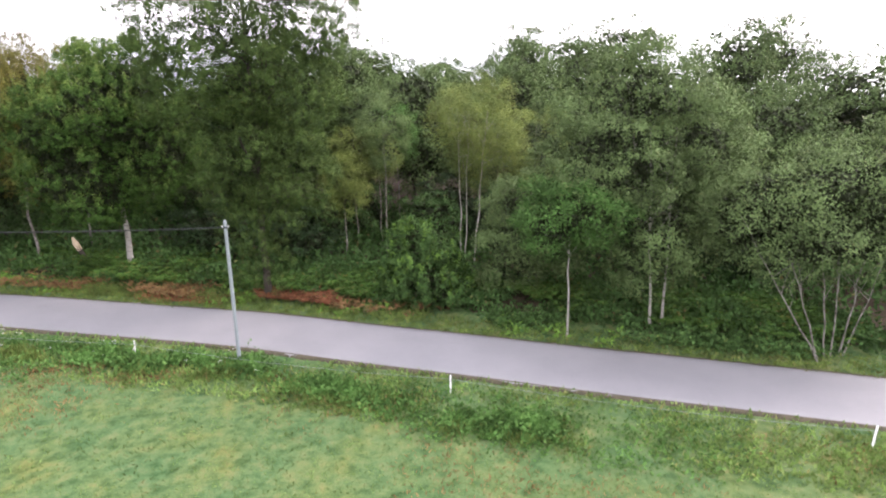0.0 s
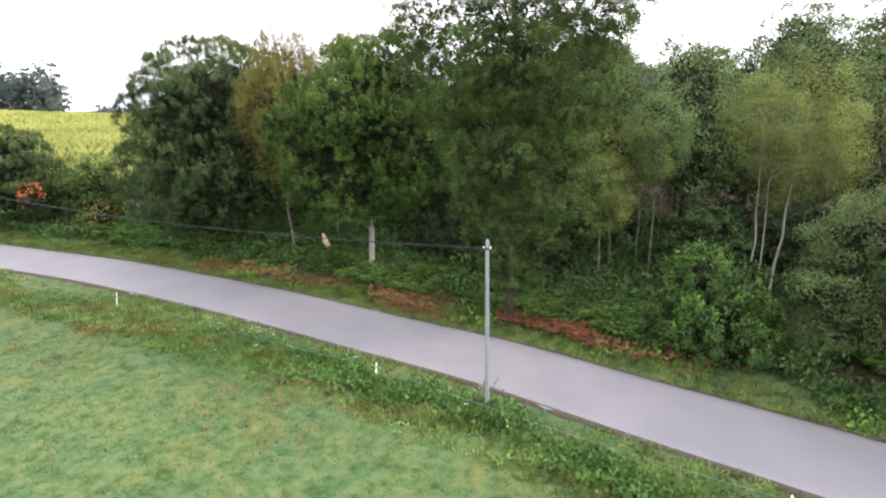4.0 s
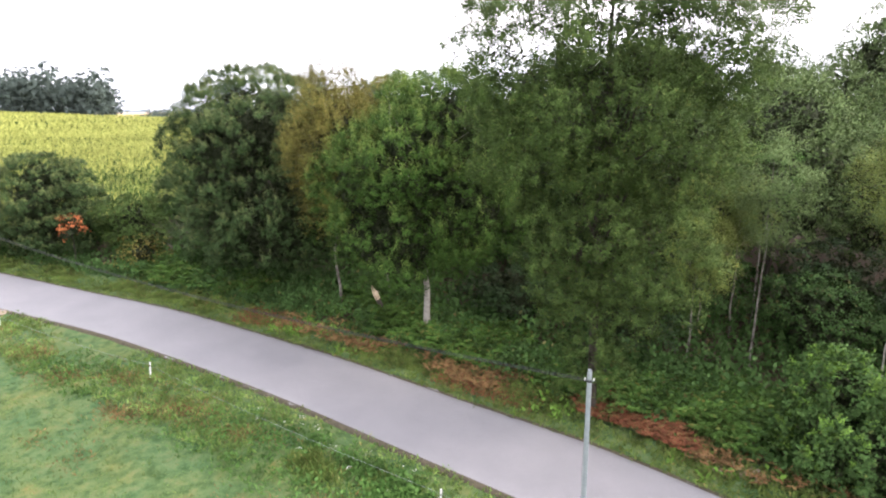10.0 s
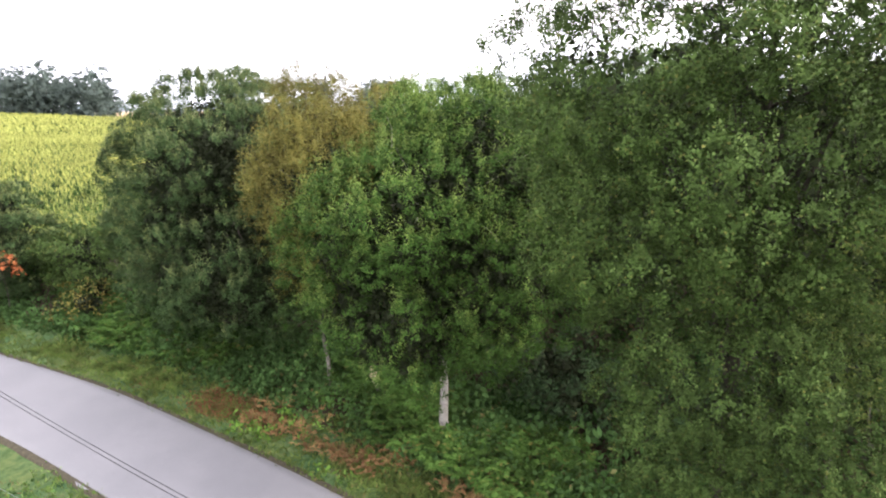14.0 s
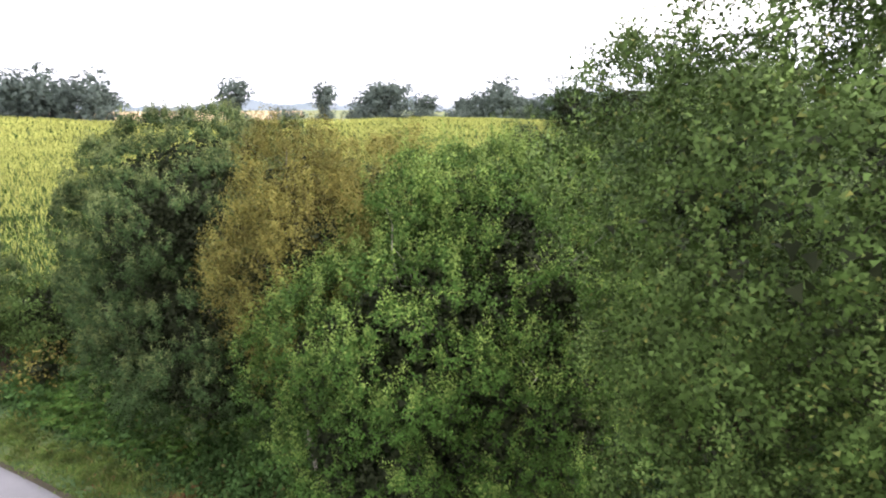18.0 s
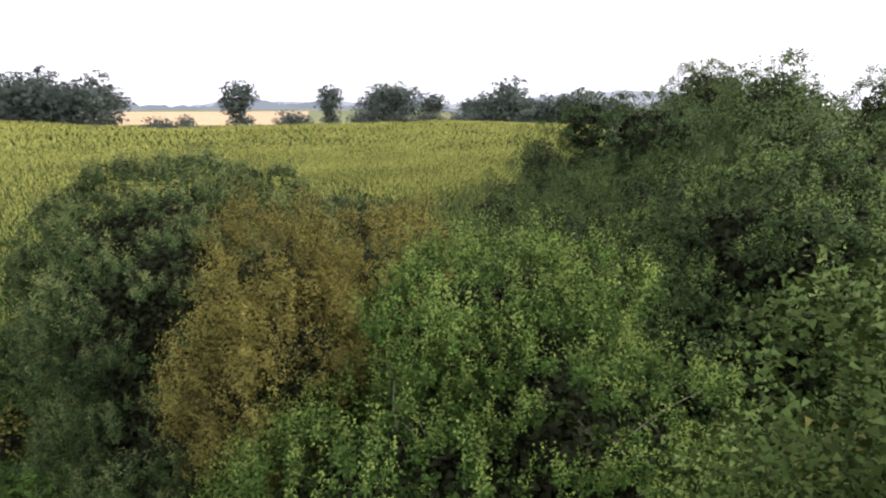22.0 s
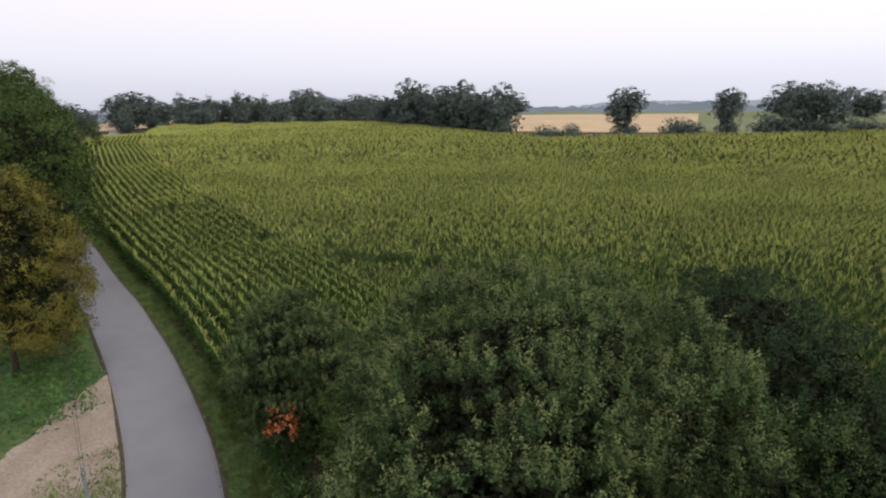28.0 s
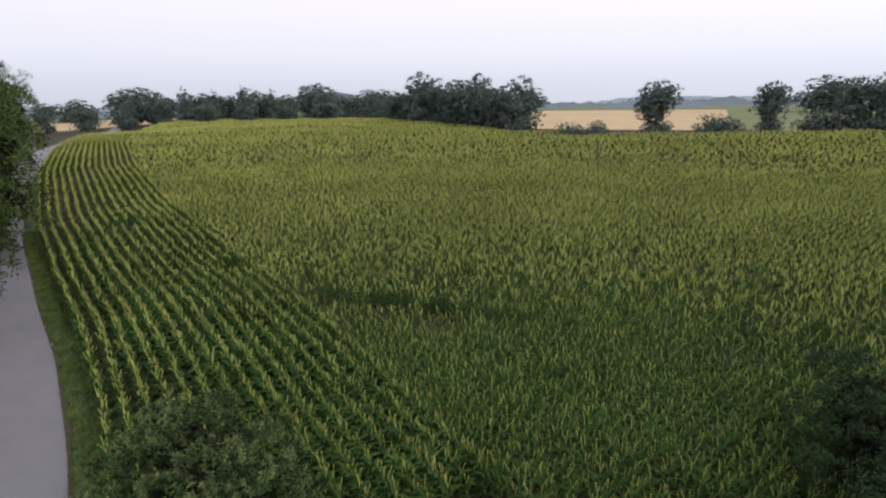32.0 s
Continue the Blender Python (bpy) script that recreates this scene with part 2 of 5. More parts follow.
L_OAK = foliage("oak_leaves", (0.042, 0.074, 0.018), (0.062, 0.104, 0.027), (0.094, 0.146, 0.040), (0.220, 0.205, 0.058), 0.06, clear=0.3, clump=3.2, clump_stops=(0.60, 1.45))
L_OAK_FRESH = foliage("fresh_oak_leaves", (0.036, 0.078, 0.015), (0.054, 0.112, 0.023), (0.088, 0.158, 0.036), (0.180, 0.215, 0.056), 0.05, clear=0.3, clump=3.2, clump_stops=(0.60, 1.45))
L_OAK_GREY = foliage("dusty_oak_leaves", (0.034, 0.065, 0.023), (0.050, 0.088, 0.031), (0.076, 0.120, 0.045), (0.100, 0.112, 0.040), 0.03, clear=0.26, clump=3.2, clump_stops=(0.60, 1.45))
L_BROWN = foliage("turning_birch_leaves", (0.118, 0.108, 0.026), (0.165, 0.148, 0.038), (0.220, 0.190, 0.050), (0.120, 0.150, 0.039), 0.3, clear=0.3, clump=1.5)
L_GOLD = foliage("golden_leaves", (0.085, 0.098, 0.024), (0.145, 0.142, 0.031), (0.225, 0.180, 0.038), (0.28, 0.165, 0.035), 0.12, clear=0.3, clump=0.8)
L_BIRCH = foliage("birch_leaves", (0.105, 0.142, 0.035), (0.150, 0.192, 0.050), (0.205, 0.242, 0.070), (0.250, 0.220, 0.055), 0.06, clump=1.2)
L_WILLOW = foliage("willow_leaves", (0.074, 0.118, 0.042), (0.108, 0.162, 0.060), (0.150, 0.208, 0.082), (0.200, 0.206, 0.078), 0.05, clear=0.3, clump=1.2)
L_SALLOW = foliage("sallow_leaves", (0.046, 0.076, 0.022), (0.062, 0.100, 0.030), (0.088, 0.132, 0.042), (0.125, 0.135, 0.042), 0.05, clear=0.28, clump=1.2)
L_WOOD = foliage("woodland_leaves", (0.052, 0.088, 0.030), (0.078, 0.122, 0.042), (0.112, 0.158, 0.058), (0.150, 0.150, 0.050), 0.04, patch=0.18, clear=0.28, clump=0.9)
# pale blue-green: the morning haze is painted into these far leaves
L_FAR_HAZE = foliage("hedgerow_leaves", (0.088, 0.120, 0.104), (0.108, 0.142, 0.122), (0.130, 0.164, 0.138), patch=0.12, rough=0.8, clear=0.2, clump=0.4, clump_stops=(0.85, 1.15))
L_BUSH = foliage("bush_leaves", (0.043, 0.100, 0.024), (0.071, 0.150, 0.037), (0.114, 0.210, 0.057), (0.152, 0.210, 0.061), 0.04, clear=0.3, clump=1.8)
L_HAZEL = foliage("hazel_leaves", (0.038, 0.082, 0.024), (0.060, 0.118, 0.034), (0.098, 0.166, 0.048), (0.200, 0.240, 0.072), 0.05, clear=0.3, clump=2.2, clump_stops=(0.6, 1.45))
L_BRAMBLE = foliage("bramble_leaves", (0.030, 0.066, 0.019), (0.048, 0.098, 0.028), (0.080, 0.142, 0.041), (0.170, 0.105, 0.050), 0.05, clear=0.2, clump=1.2)
L_LIME = foliage("lime_green_weeds", (0.08, 0.17, 0.028), (0.12, 0.225, 0.04), (0.17, 0.28, 0.058), clear=0.25, clump=2.0)
L_BRACKEN = foliage("dead_bracken", (0.125, 0.046, 0.024), (0.185, 0.074, 0.040), (0.240, 0.118, 0.064), (0.110, 0.140, 0.045), 0.30, clear=0.2)
L_RUST = foliage("rusty_fern", (0.14, 0.085, 0.04), (0.21, 0.125, 0.058), (0.28, 0.18, 0.085), (0.12, 0.16, 0.05), 0.25)
L_ORANGE = foliage("orange_dead_leaves", (0.25, 0.075, 0.025), (0.36, 0.12, 0.045), (0.46, 0.19, 0.08))
L_GRASS = foliage("grass_blades", (0.070, 0.122, 0.034), (0.106, 0.172, 0.053), (0.152, 0.205, 0.070), (0.210, 0.165, 0.068), 0.12, patch=0.5, clear=0.4, clump=1.4)
L_VERGE = foliage("verge_grass", (0.088, 0.155, 0.037), (0.140, 0.222, 0.058), (0.205, 0.272, 0.084), (0.272, 0.216, 0.096), 0.12, patch=0.6, clear=0.35, clump=1.3)
# darker copy of the verge grass, with the shade below the trees painted in
L_BANK = foliage("shaded_bank_grass", (0.068, 0.111, 0.025), (0.111, 0.166, 0.041), (0.170, 0.212, 0.060), (0.230, 0.170, 0.076), 0.14, patch=0.6, clear=0.3, clump=1.5)
L_CORN = foliage("maize_leaves", (0.027, 0.060, 0.013), (0.041, 0.082, 0.018), (0.062, 0.108, 0.025), (0.100, 0.130, 0.036), 0.05, patch=0.12, clear=0.22, patch_stops=(0.88, 1.15), clump=0.5, clump_stops=(0.85, 1.18))
L_TASSEL = foliage("maize_tassels", (0.315, 0.345, 0.092), (0.370, 0.400, 0.110), (0.430, 0.455, 0.132), patch=0.1, clear=0.3, patch_stops=(0.88, 1.15), clump=0.5, clump_stops=(0.93, 1.08))
# new growth, paler by nature and further lightened to paint top-lit crowns
L_TIP_FRESH = foliage("young_toplit_shoots", (0.110, 0.175, 0.038), (0.150, 0.226, 0.052), (0.200, 0.276, 0.072), (0.240, 0.250, 0.080), 0.05, clear=0.4)
L_TIP_OAK = foliage("pale_toplit_shoots", (0.085, 0.145, 0.037), (0.115, 0.180, 0.050), (0.155, 0.225, 0.068), (0.200, 0.200, 0.075), 0.05, clear=0.2)
L_TIP_GREY = foliage("grey_toplit_shoots", (0.105, 0.138, 0.050), (0.142, 0.180, 0.066), (0.190, 0.228, 0.090), (0.195, 0.185, 0.076), 0.05, clear=0.35)
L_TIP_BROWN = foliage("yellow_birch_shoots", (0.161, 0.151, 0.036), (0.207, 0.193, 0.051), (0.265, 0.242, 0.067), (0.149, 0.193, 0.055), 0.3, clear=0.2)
L_FERN = foliage("bracken_fronds", (0.040, 0.088, 0.018), (0.062, 0.124, 0.026), (0.094, 0.166, 0.038), (0.190, 0.140, 0.045), 0.10, clear=0.3, clump=1.2)
L_HOLLY = foliage("dark_glossy_leaves", (0.020, 0.043, 0.017), (0.030, 0.058, 0.022), (0.046, 0.080, 0.032), (0.090, 0.105, 0.040), 0.04, rough=0.5, clear=0.15, clump=1.4)
# near-black tone that paints the shade deep inside the crowns
L_CORE_SHADE = foliage("core_shade", (0.016, 0.021, 0.010), (0.023, 0.030, 0.014), (0.034, 0.040, 0.019), clear=0.0)
L_FLOWER = foliage("white_flowers", (0.6, 0.6, 0.55), (0.7, 0.7, 0.66), (0.8, 0.8, 0.78))

# ---- geometry helpers ----
rng = np.random.default_rng(7)


def mesh_from(name, verts, faces, materials, smooth=False, index=None, normals=None):
    """A mesh from arrays: verts (n, 3), faces (m, k) with the same k everywhere."""
    verts, faces = np.asarray(verts, np.float32), np.asarray(faces, np.int32)
    me = bpy.data.meshes.new(name)
    k = faces.shape[1]
    me.vertices.add(len(verts))
    me.vertices.foreach_set("co", verts.ravel())
    me.loops.add(faces.size)
    me.loops.foreach_set("vertex_index", faces.ravel())
    me.polygons.add(len(faces))
    me.polygons.foreach_set("loop_start", np.arange(0, faces.size, k, dtype=np.int32))
    for mat in materials if isinstance(materials, (list, tuple)) else [materials]:
        me.materials.append(mat)
    if index is not None:
        me.polygons.foreach_set("material_index", np.asarray(index, np.int32))
    if smooth:
        me.polygons.foreach_set("use_smooth", np.ones(len(faces), bool))
    me.update(calc_edges=True)
    if normals is not None:
        me.polygons.foreach_set("use_smooth", np.ones(len(faces), bool))
        att = me.attributes.new("custom_normal", "FLOAT_VECTOR", "POINT")
        att.data.foreach_set("vector", np.asarray(normals, np.float32).ravel())
    return me


def part_mesh(name, me, parent, label=""):
    ob = new(name, me)
    ob.parent = parent
    if label:
        tagged(ob, label)
    return ob


def bm_mesh(name, bm, material):
    me = bpy.data.meshes.new(name)
    bm.to_mesh(me)
    bm.free()
    me.materials.append(material)
    return me


def part(name, bm, material, parent, label=""):
    return part_mesh(name, bm_mesh(name, bm, material), parent, label)


def empty_thing(name, at, label, category, group="", kind=""):
    ob = new(name)
    ob.empty_display_size = 0.2
    ob.location = at
    return tagged(ob, label, category, group, kind)


def tube(points, radii, sides=7):
    """Verts and quads of a tube along points."""
    points, radii = np.asarray(points, float), np.asarray(radii, float)
    n = len(points)
    tang = np.gradient(points, axis=0)
    tang /= np.linalg.norm(tang, axis=1)[:, None] + 1e-9
    ref = np.where(np.abs(tang[:, 2:3]) > 0.9, [[1.0, 0, 0]], [[0, 0, 1.0]])
    a = np.cross(tang, ref)
    a /= np.linalg.norm(a, axis=1)[:, None] + 1e-9
    b = np.cross(tang, a)
    ang = np.linspace(0, 2 * math.pi, sides, endpoint=False)
    ring = a[:, None] * np.cos(ang)[None, :, None] + b[:, None] * np.sin(ang)[None, :, None]
    v = (points[:, None] + ring * radii[:, None, None]).reshape(-1, 3)
    i, j = np.meshgrid(np.arange(n - 1), np.arange(sides), indexing="ij")
    j2 = (j + 1) % sides
    f = np.stack([i * sides + j, i * sides + j2, (i + 1) * sides + j2, (i + 1) * sides + j], -1).reshape(-1, 4)
    return v, f


def join(pieces):
    vs, fs, at = [], [], 0
    for v, f in pieces:
        vs.append(v)
        fs.append(np.asarray(f) + at)
        at += len(v)
    return np.concatenate(vs), np.concatenate(fs)


def unit(v):
    return v / (np.linalg.norm(v, axis=-1, keepdims=True) + 1e-9)


def leaf_arrays(base, way, size, wide, fold, r):
    """Folded kite leaves from base points along their ways."""
    n = len(base)
    way = unit(way)
    side = unit(np.cross(way, r.normal(size=(n, 3))))
    nor = np.cross(side, way)
    size = np.broadcast_to(size, (n,))[:, None]
    mid_p = base + way * size * 0.5
    lift = nor * size * fold
    v = np.stack([base, mid_p + side * size * wide * 0.5 + lift, base + way * size, mid_p - side * size * wide * 0.5 + lift], 1).reshape(-1, 3)
    k = np.arange(n)[:, None] * 4
    f = np.concatenate([k + [[0, 1, 2]], k + [[0, 2, 3]]], 1).reshape(-1, 3)
    return v, f


def small_leaves(base, way, size, wide, r, facing, outward):
    """Small pointed leaves, one triangle each."""
    n = len(base)
    way = unit(way)
    side = unit(np.cross(way, facing))
    side = np.where((np.cross(side, way) * outward).sum(-1, keepdims=True) < 0, -side, side)
    size = np.broadcast_to(size, (n,))[:, None]
    low = base + way * size * 0.22
    v = np.stack([low - side * size * wide * 0.5, low + side * size * wide * 0.5, base + way * size], 1).reshape(-1, 3)
    return v, np.arange(n * 3).reshape(-1, 3)


def sprig_leaves(centres, out, per, length, spread, size, wide=0.55, r=rng, droop=0.0, faced=1.0):
    """Leaf rosettes along short shoots that grow from centres along out; the leaves spread sideways and turn their faces outwards."""
    n = len(centres)
    t = r.random((n, per, 1))
    ring = unit(np.cross(out[:, None], r.normal(size=(n, per, 3))))
    base = centres[:, None] + out[:, None] * t * length + ring * spread * r.random((n, per, 1)) + r.normal(size=(n, per, 3)) * spread * 0.5
    way = ring * (1.0 - 0.45 * t) + out[:, None] * (0.05 + 0.75 * t) + r.normal(size=(n, per, 3)) * (0.75 - 0.45 * faced)
    way[..., 2] -= droop
    s = size * r.uniform(0.65, 1.3, n * per)
    puff = unit(out[:, None] + ring * 0.5 + r.normal(size=(n, per, 3)) * 0.15)
    facing = (puff + r.normal(size=(n, per, 3)) * (0.8 - 0.5 * faced)).reshape(-1, 3)
    puff = puff.reshape(-1, 3)
    v, f = small_leaves(base.reshape(-1, 3), way.reshape(-1, 3), s, wide * 1.25, r, facing, puff)
    return v, f, np.repeat(puff, 3, 0)


def blob_points(blobs, count, r, hollow=0.5, bumps=0.22):
    """Points in the outer part of a union of ellipsoids, with an uneven surface, and the outward way at each."""
    vol = np.array([b[3] * b[4] * b[5] for b in blobs]) ** 0.75
    pick = r.choice(len(blobs), count, p=vol / vol.sum())
    b = np.array(blobs)[pick]
    d = unit(r.normal(size=(count, 3)))
    rad = (hollow ** 3 + (1 - hollow ** 3) * r.random(count)) ** (1 / 3)
    lump = 1 + bumps * (np.sin(d[:, 0] * 5.1 + pick * 1.7) * np.sin(d[:, 1] * 4.7 + pick) + 0.8 * np.sin(d[:, 2] * 6.3 + d[:, 0] * 4 + pick * 2.3))
    p = b[:, :3] + d * b[:, 3:6] * (rad * lump)[:, None]
    return p, d


def depth_in(p, blobs):
    """How deep a point lies in the union: under 1 inside, the smallest over the ellipsoids."""
    return np.min([np.linalg.norm((p - b[:3]) / b[3:6], axis=1) for b in np.array(blobs)], axis=0)


def bough_shoots(blobs, count, r, boughs, bough_r, hollow, bumps, flat=0.6, loose=0.12, up=0.35):
    """Shoots gathered on many small boughs that sit in the outer crown, denser on their upper and outer sides; a few stand loose between."""
    c, d = blob_points(blobs, boughs * 10, r, hollow, bumps)
    deep = depth_in(c, blobs)
    k = np.argsort(-np.where(deep > 1.12, 0.0, np.minimum(deep, 1.0 - 0.3 * r.random(len(c)))))[:boughs * 5]
    c, d = c[k], d[k]
    # spread the boughs evenly, so that gaps stay between them
    chosen = [0]
    near_by = np.linalg.norm(c - c[0], axis=1)
    for _ in range(boughs - 1):
        j = int(np.argmax(near_by))
        chosen.append(j)
        near_by = np.minimum(near_by, np.linalg.norm(c - c[j], axis=1))
    c, d = c[chosen], d[chosen]
    rad = bough_r * r.uniform(0.6, 1.35, boughs)
    w = rad ** 2
    pick = r.choice(boughs, count, p=w / w.sum())
    e = unit(r.normal(size=(count, 3)) + d[pick] * 0.8 + [0, 0, 0.85])
    k = r.uniform(0.55, 1.0, count) ** 0.3
    p = c[pick] + e * (rad[pick] * k)[:, None] * [1, 1, flat]
    out = unit(e * 0.8 + d[pick] * 0.4 + [0, 0, up] + r.normal(size=(count, 3)) * 0.2)
    n = int(count * loose)
    p[:n], q = blob_points(blobs, n, r, 0.3, bumps)
    out[:n] = unit(q + [0, 0, up] + r.normal(size=q.shape) * 0.4)
    return p, out


def curve_points(a, b, n, sag, r, wiggle=0.12):
    t = np.linspace(0, 1, n)[:, None]
    a, b = np.asarray(a, float), np.asarray(b, float)
    p = a + (b - a) * t
    p[:, 2] += (sag * np.sin(t * math.pi))[:, 0]
    k = np.linalg.norm(b - a)
    p[1:-1] += r.normal(size=(n - 2, 3)) * wiggle * k / n
    return p


def make_tree(name, at, blobs, leaves, leaf_mat, label, category="tree", trunk_r=0.2, trunk_top=None, bark=M_BARK, sprigs=7000, size=0.18,
              shoot=0.45, spread=0.14, wide=0.6, limbs=7, seed=1, hollow=0.7, stems=None, up=0.35, group="", droop=0.0, bumps=0.2, fork=0.35, boughs=None, bough_r=0.85, flat=0.65, loose=0.08, leaders=0, faced=0.9, tip=None, tip_len=0.42, core_fill=1.0, core_mat=L_CORE_SHADE):
    """A tree: tapered trunk, limbs, twigs and a crown of leafy shoots. blobs: centre and radii of the crown's masses, from the tree's foot."""
    r = np.random.default_rng(seed)
    tree = empty_thing(name, at, label, category, group)
    blobs = [tuple(map(float, b)) for b in blobs]
    top = max(b[2] + b[5] * 0.6 for b in blobs) if trunk_top is None else trunk_top
    main = max(blobs, key=lambda b: b[3] * b[4] * b[5])
    foot_list = stems or [((0, 0), (main[0] * 0.5, main[1] * 0.5), trunk_r)]
    spine = None
    for (fx, fy), (tx, ty), rad in foot_list:
        p = curve_points((fx, fy, -0.3), (tx, ty, top), 9, 0, r, 0.045)
        rr = rad * np.linspace(1.0, 0.22, 9) ** 0.9
        rr[0] *= 1.25
        part_mesh("trunk", mesh_from("trunk", *tube(p, rr, 8), bark, True), tree)
        spine = p
        lims = []
        for i in range(limbs):
            b = blobs[i % len(blobs)]
            k = r.uniform(fork, 0.85)
            start = np.array([np.interp(k * 8, np.arange(9), p[:, c]) for c in range(3)])
            goal = np.array(b[:3]) + unit(r.normal(size=3)) * np.array(b[3:6]) * 0.75
            if goal[2] < start[2] - 1.0:
                goal[2] = start[2] + r.uniform(-0.8, 1.0)
            q = curve_points(start, goal, 6, r.uniform(0.0, 0.5), r)
            lr = rad * (1 - k * 0.7) * 0.55
            lims.append(tube(q, lr * np.linspace(1, 0.15, 6), 5))
            for _ in range(3):
                s = q[r.integers(2, 6)]
                e = s + unit(r.normal(size=3) + [0, 0, 0.5]) * r.uniform(0.8, 2.0)
                lims.append(tube(curve_points(s, e, 4, 0.1, r), lr * 0.35 * np.linspace(1, 0.2, 4), 4))
        for v, f in lims[::4]:
            part_mesh("limb", mesh_from("limb", v, f, bark, True), tree)
        rest = [x for i, x in enumerate(lims) if i % 4]
        tagged(part_mesh("fine_branching", mesh_from("fine_branching", *join(rest), bark, True), tree), kind="stuff")
    per = max(1, leaves // sprigs)
    c, out = bough_shoots(blobs, sprigs, r, boughs or max(12, sprigs // 40), bough_r, hollow, bumps, flat, loose, up)
    c[:, 2] = np.maximum(c[:, 2], 0.15)
    pieces_ = [sprig_leaves(c, out, per, shoot, spread, size, wide, r, droop, faced)]
    # shards that fill the crown's inside; their usual dark colour paints its shade
    if core_fill:
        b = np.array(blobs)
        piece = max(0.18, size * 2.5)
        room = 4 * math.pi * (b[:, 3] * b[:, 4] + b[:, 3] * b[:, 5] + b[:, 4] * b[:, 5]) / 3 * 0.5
        count = int(core_fill * 1.5 * room.sum() / (0.35 * piece ** 2))
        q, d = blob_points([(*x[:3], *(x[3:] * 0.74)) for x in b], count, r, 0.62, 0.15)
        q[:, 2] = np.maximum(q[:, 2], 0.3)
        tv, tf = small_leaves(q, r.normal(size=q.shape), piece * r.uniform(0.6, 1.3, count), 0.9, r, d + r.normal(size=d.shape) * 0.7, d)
        tagged(part_mesh("core_shards", mesh_from("core_shards", tv, tf, core_mat), tree), "added shards that fill the shaded crown", kind="stuff")
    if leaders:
        # upright young shoots standing out of the crown, paled to paint its lit top
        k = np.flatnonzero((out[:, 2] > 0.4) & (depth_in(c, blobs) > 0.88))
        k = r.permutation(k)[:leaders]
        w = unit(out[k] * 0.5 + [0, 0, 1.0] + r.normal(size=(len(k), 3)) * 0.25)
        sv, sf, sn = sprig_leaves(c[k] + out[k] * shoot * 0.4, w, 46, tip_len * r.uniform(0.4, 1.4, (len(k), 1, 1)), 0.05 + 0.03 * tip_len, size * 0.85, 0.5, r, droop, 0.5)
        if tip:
            tagged(part_mesh("new_growth", mesh_from("new_growth", sv, sf, tip, normals=sn), tree), "pale young shoots with small leaves, tinted for top light", kind="stuff")
        else:
            pieces_.append((sv, sf, sn))
    part_mesh("crown", mesh_from("crown", *join([q[:2] for q in pieces_]), leaf_mat, normals=np.concatenate([q[2] for q in pieces_])), tree)
    return tree


# ---- lie of the land ----
ROAD_X = [-400, -300, -230, -180, -140, -104, -81, -71, -58, -49.7, -44, -37, -27.6, -21.5, -15.5, -12.3, -7, -3.7, -1.3, 3.2, 6.9, 9.9, 12.4, 30, 60, 140]
EDGE_Y = [95, 78, 57, 45, 39.9, 37.8, 38.0, 38.4, 38.0, 37.3, 36.6, 35.0, 33.1, 31.2, 29.2, 27.9, 25.8, 24.6, 23.2, 20.8, 19.0, 17.2, 16.0, 6.5, -9, -50]
RISE_X = [-400, -300, -200, -150, -110, -87, -76, -58, -40, -30, -22, -14, -7, 0, 5, 10, 30, 60, 140]
RISE_Z = [14.5, 13.5, 12.0, 9.3, 6.2, 4.3, 3.2, 2.2, 1.4, 1.05, 0.7, 0.35, 0.0, -0.3, -0.5, -0.7, -1.3, -1.5, -1.5]
LINE_X = np.arange(-400, 141, 1.0)
kernel = np.hanning(11)
kernel /= kernel.sum()


def soft_line(xs, ys):
    y = np.interp(LINE_X, xs, ys)
    pad = np.concatenate([np.full(5, 2 * y[0]) - y[5:0:-1], y, np.full(5, 2 * y[-1]) - y[-2:-7:-1]])
    return np.convolve(pad, kernel, "valid")


EDGE_LINE, RISE_LINE = soft_line(ROAD_X, EDGE_Y), soft_line(RISE_X, RISE_Z)
COS_LINE = 1 / np.sqrt(1 + np.gradient(EDGE_LINE, LINE_X) ** 2)
HALF = 2.3
MID_LINE = EDGE_LINE + HALF / COS_LINE


def across(x, y):
    """Distance north of the road's middle."""
    return (np.asarray(y, float) - np.interp(x, LINE_X, MID_LINE)) * np.interp(x, LINE_X, COS_LINE)


def land(x, y):
    """Height of the ground."""
    x, y = np.asarray(x, float), np.asarray(y, float)
    d = across(x, y)
    z = np.interp(x, LINE_X, RISE_LINE)
    k = np.interp(x, [-200, -140, -75, 0, 60], [0.018, 0.024, 0.043, 0.045, 0.055])
    north = np.clip(d - HALF, 0, None)
    bank = np.interp(north, [0, 0.8, 2.0, 4.5, 7], [0, -0.05, 0.12, 0.55, 0.65])
    far = np.clip(north - 7, 0, 185) * k + np.clip(north - 192, 0, 400) * np.interp(x, [-135, -95], [0.006, -0.035])
    south = np.clip(-d - HALF, 0, None)
    lawn = -0.05 * np.clip(south, 0, 25) + np.interp(south, [0, 0.8, 2.2, 4], [0, -0.06, 0.05, 0.05])
    return z + bank + far + lawn


def land_z(x, y):
    return float(land(x, y))


def field_east(y):
    """The eastern edge of the maize field."""
    return np.interp(y, [44, 50, 56, 60, 75, 100, 120, 150, 200, 250, 350], [-47, -33, -27, -24, -20, -14, -8, 2, 13, 21, 36])


def graded(stops):
    out = []
    for (a, b, step) in stops:
        out.append(np.arange(a, b, step))
    return np.concatenate(out)


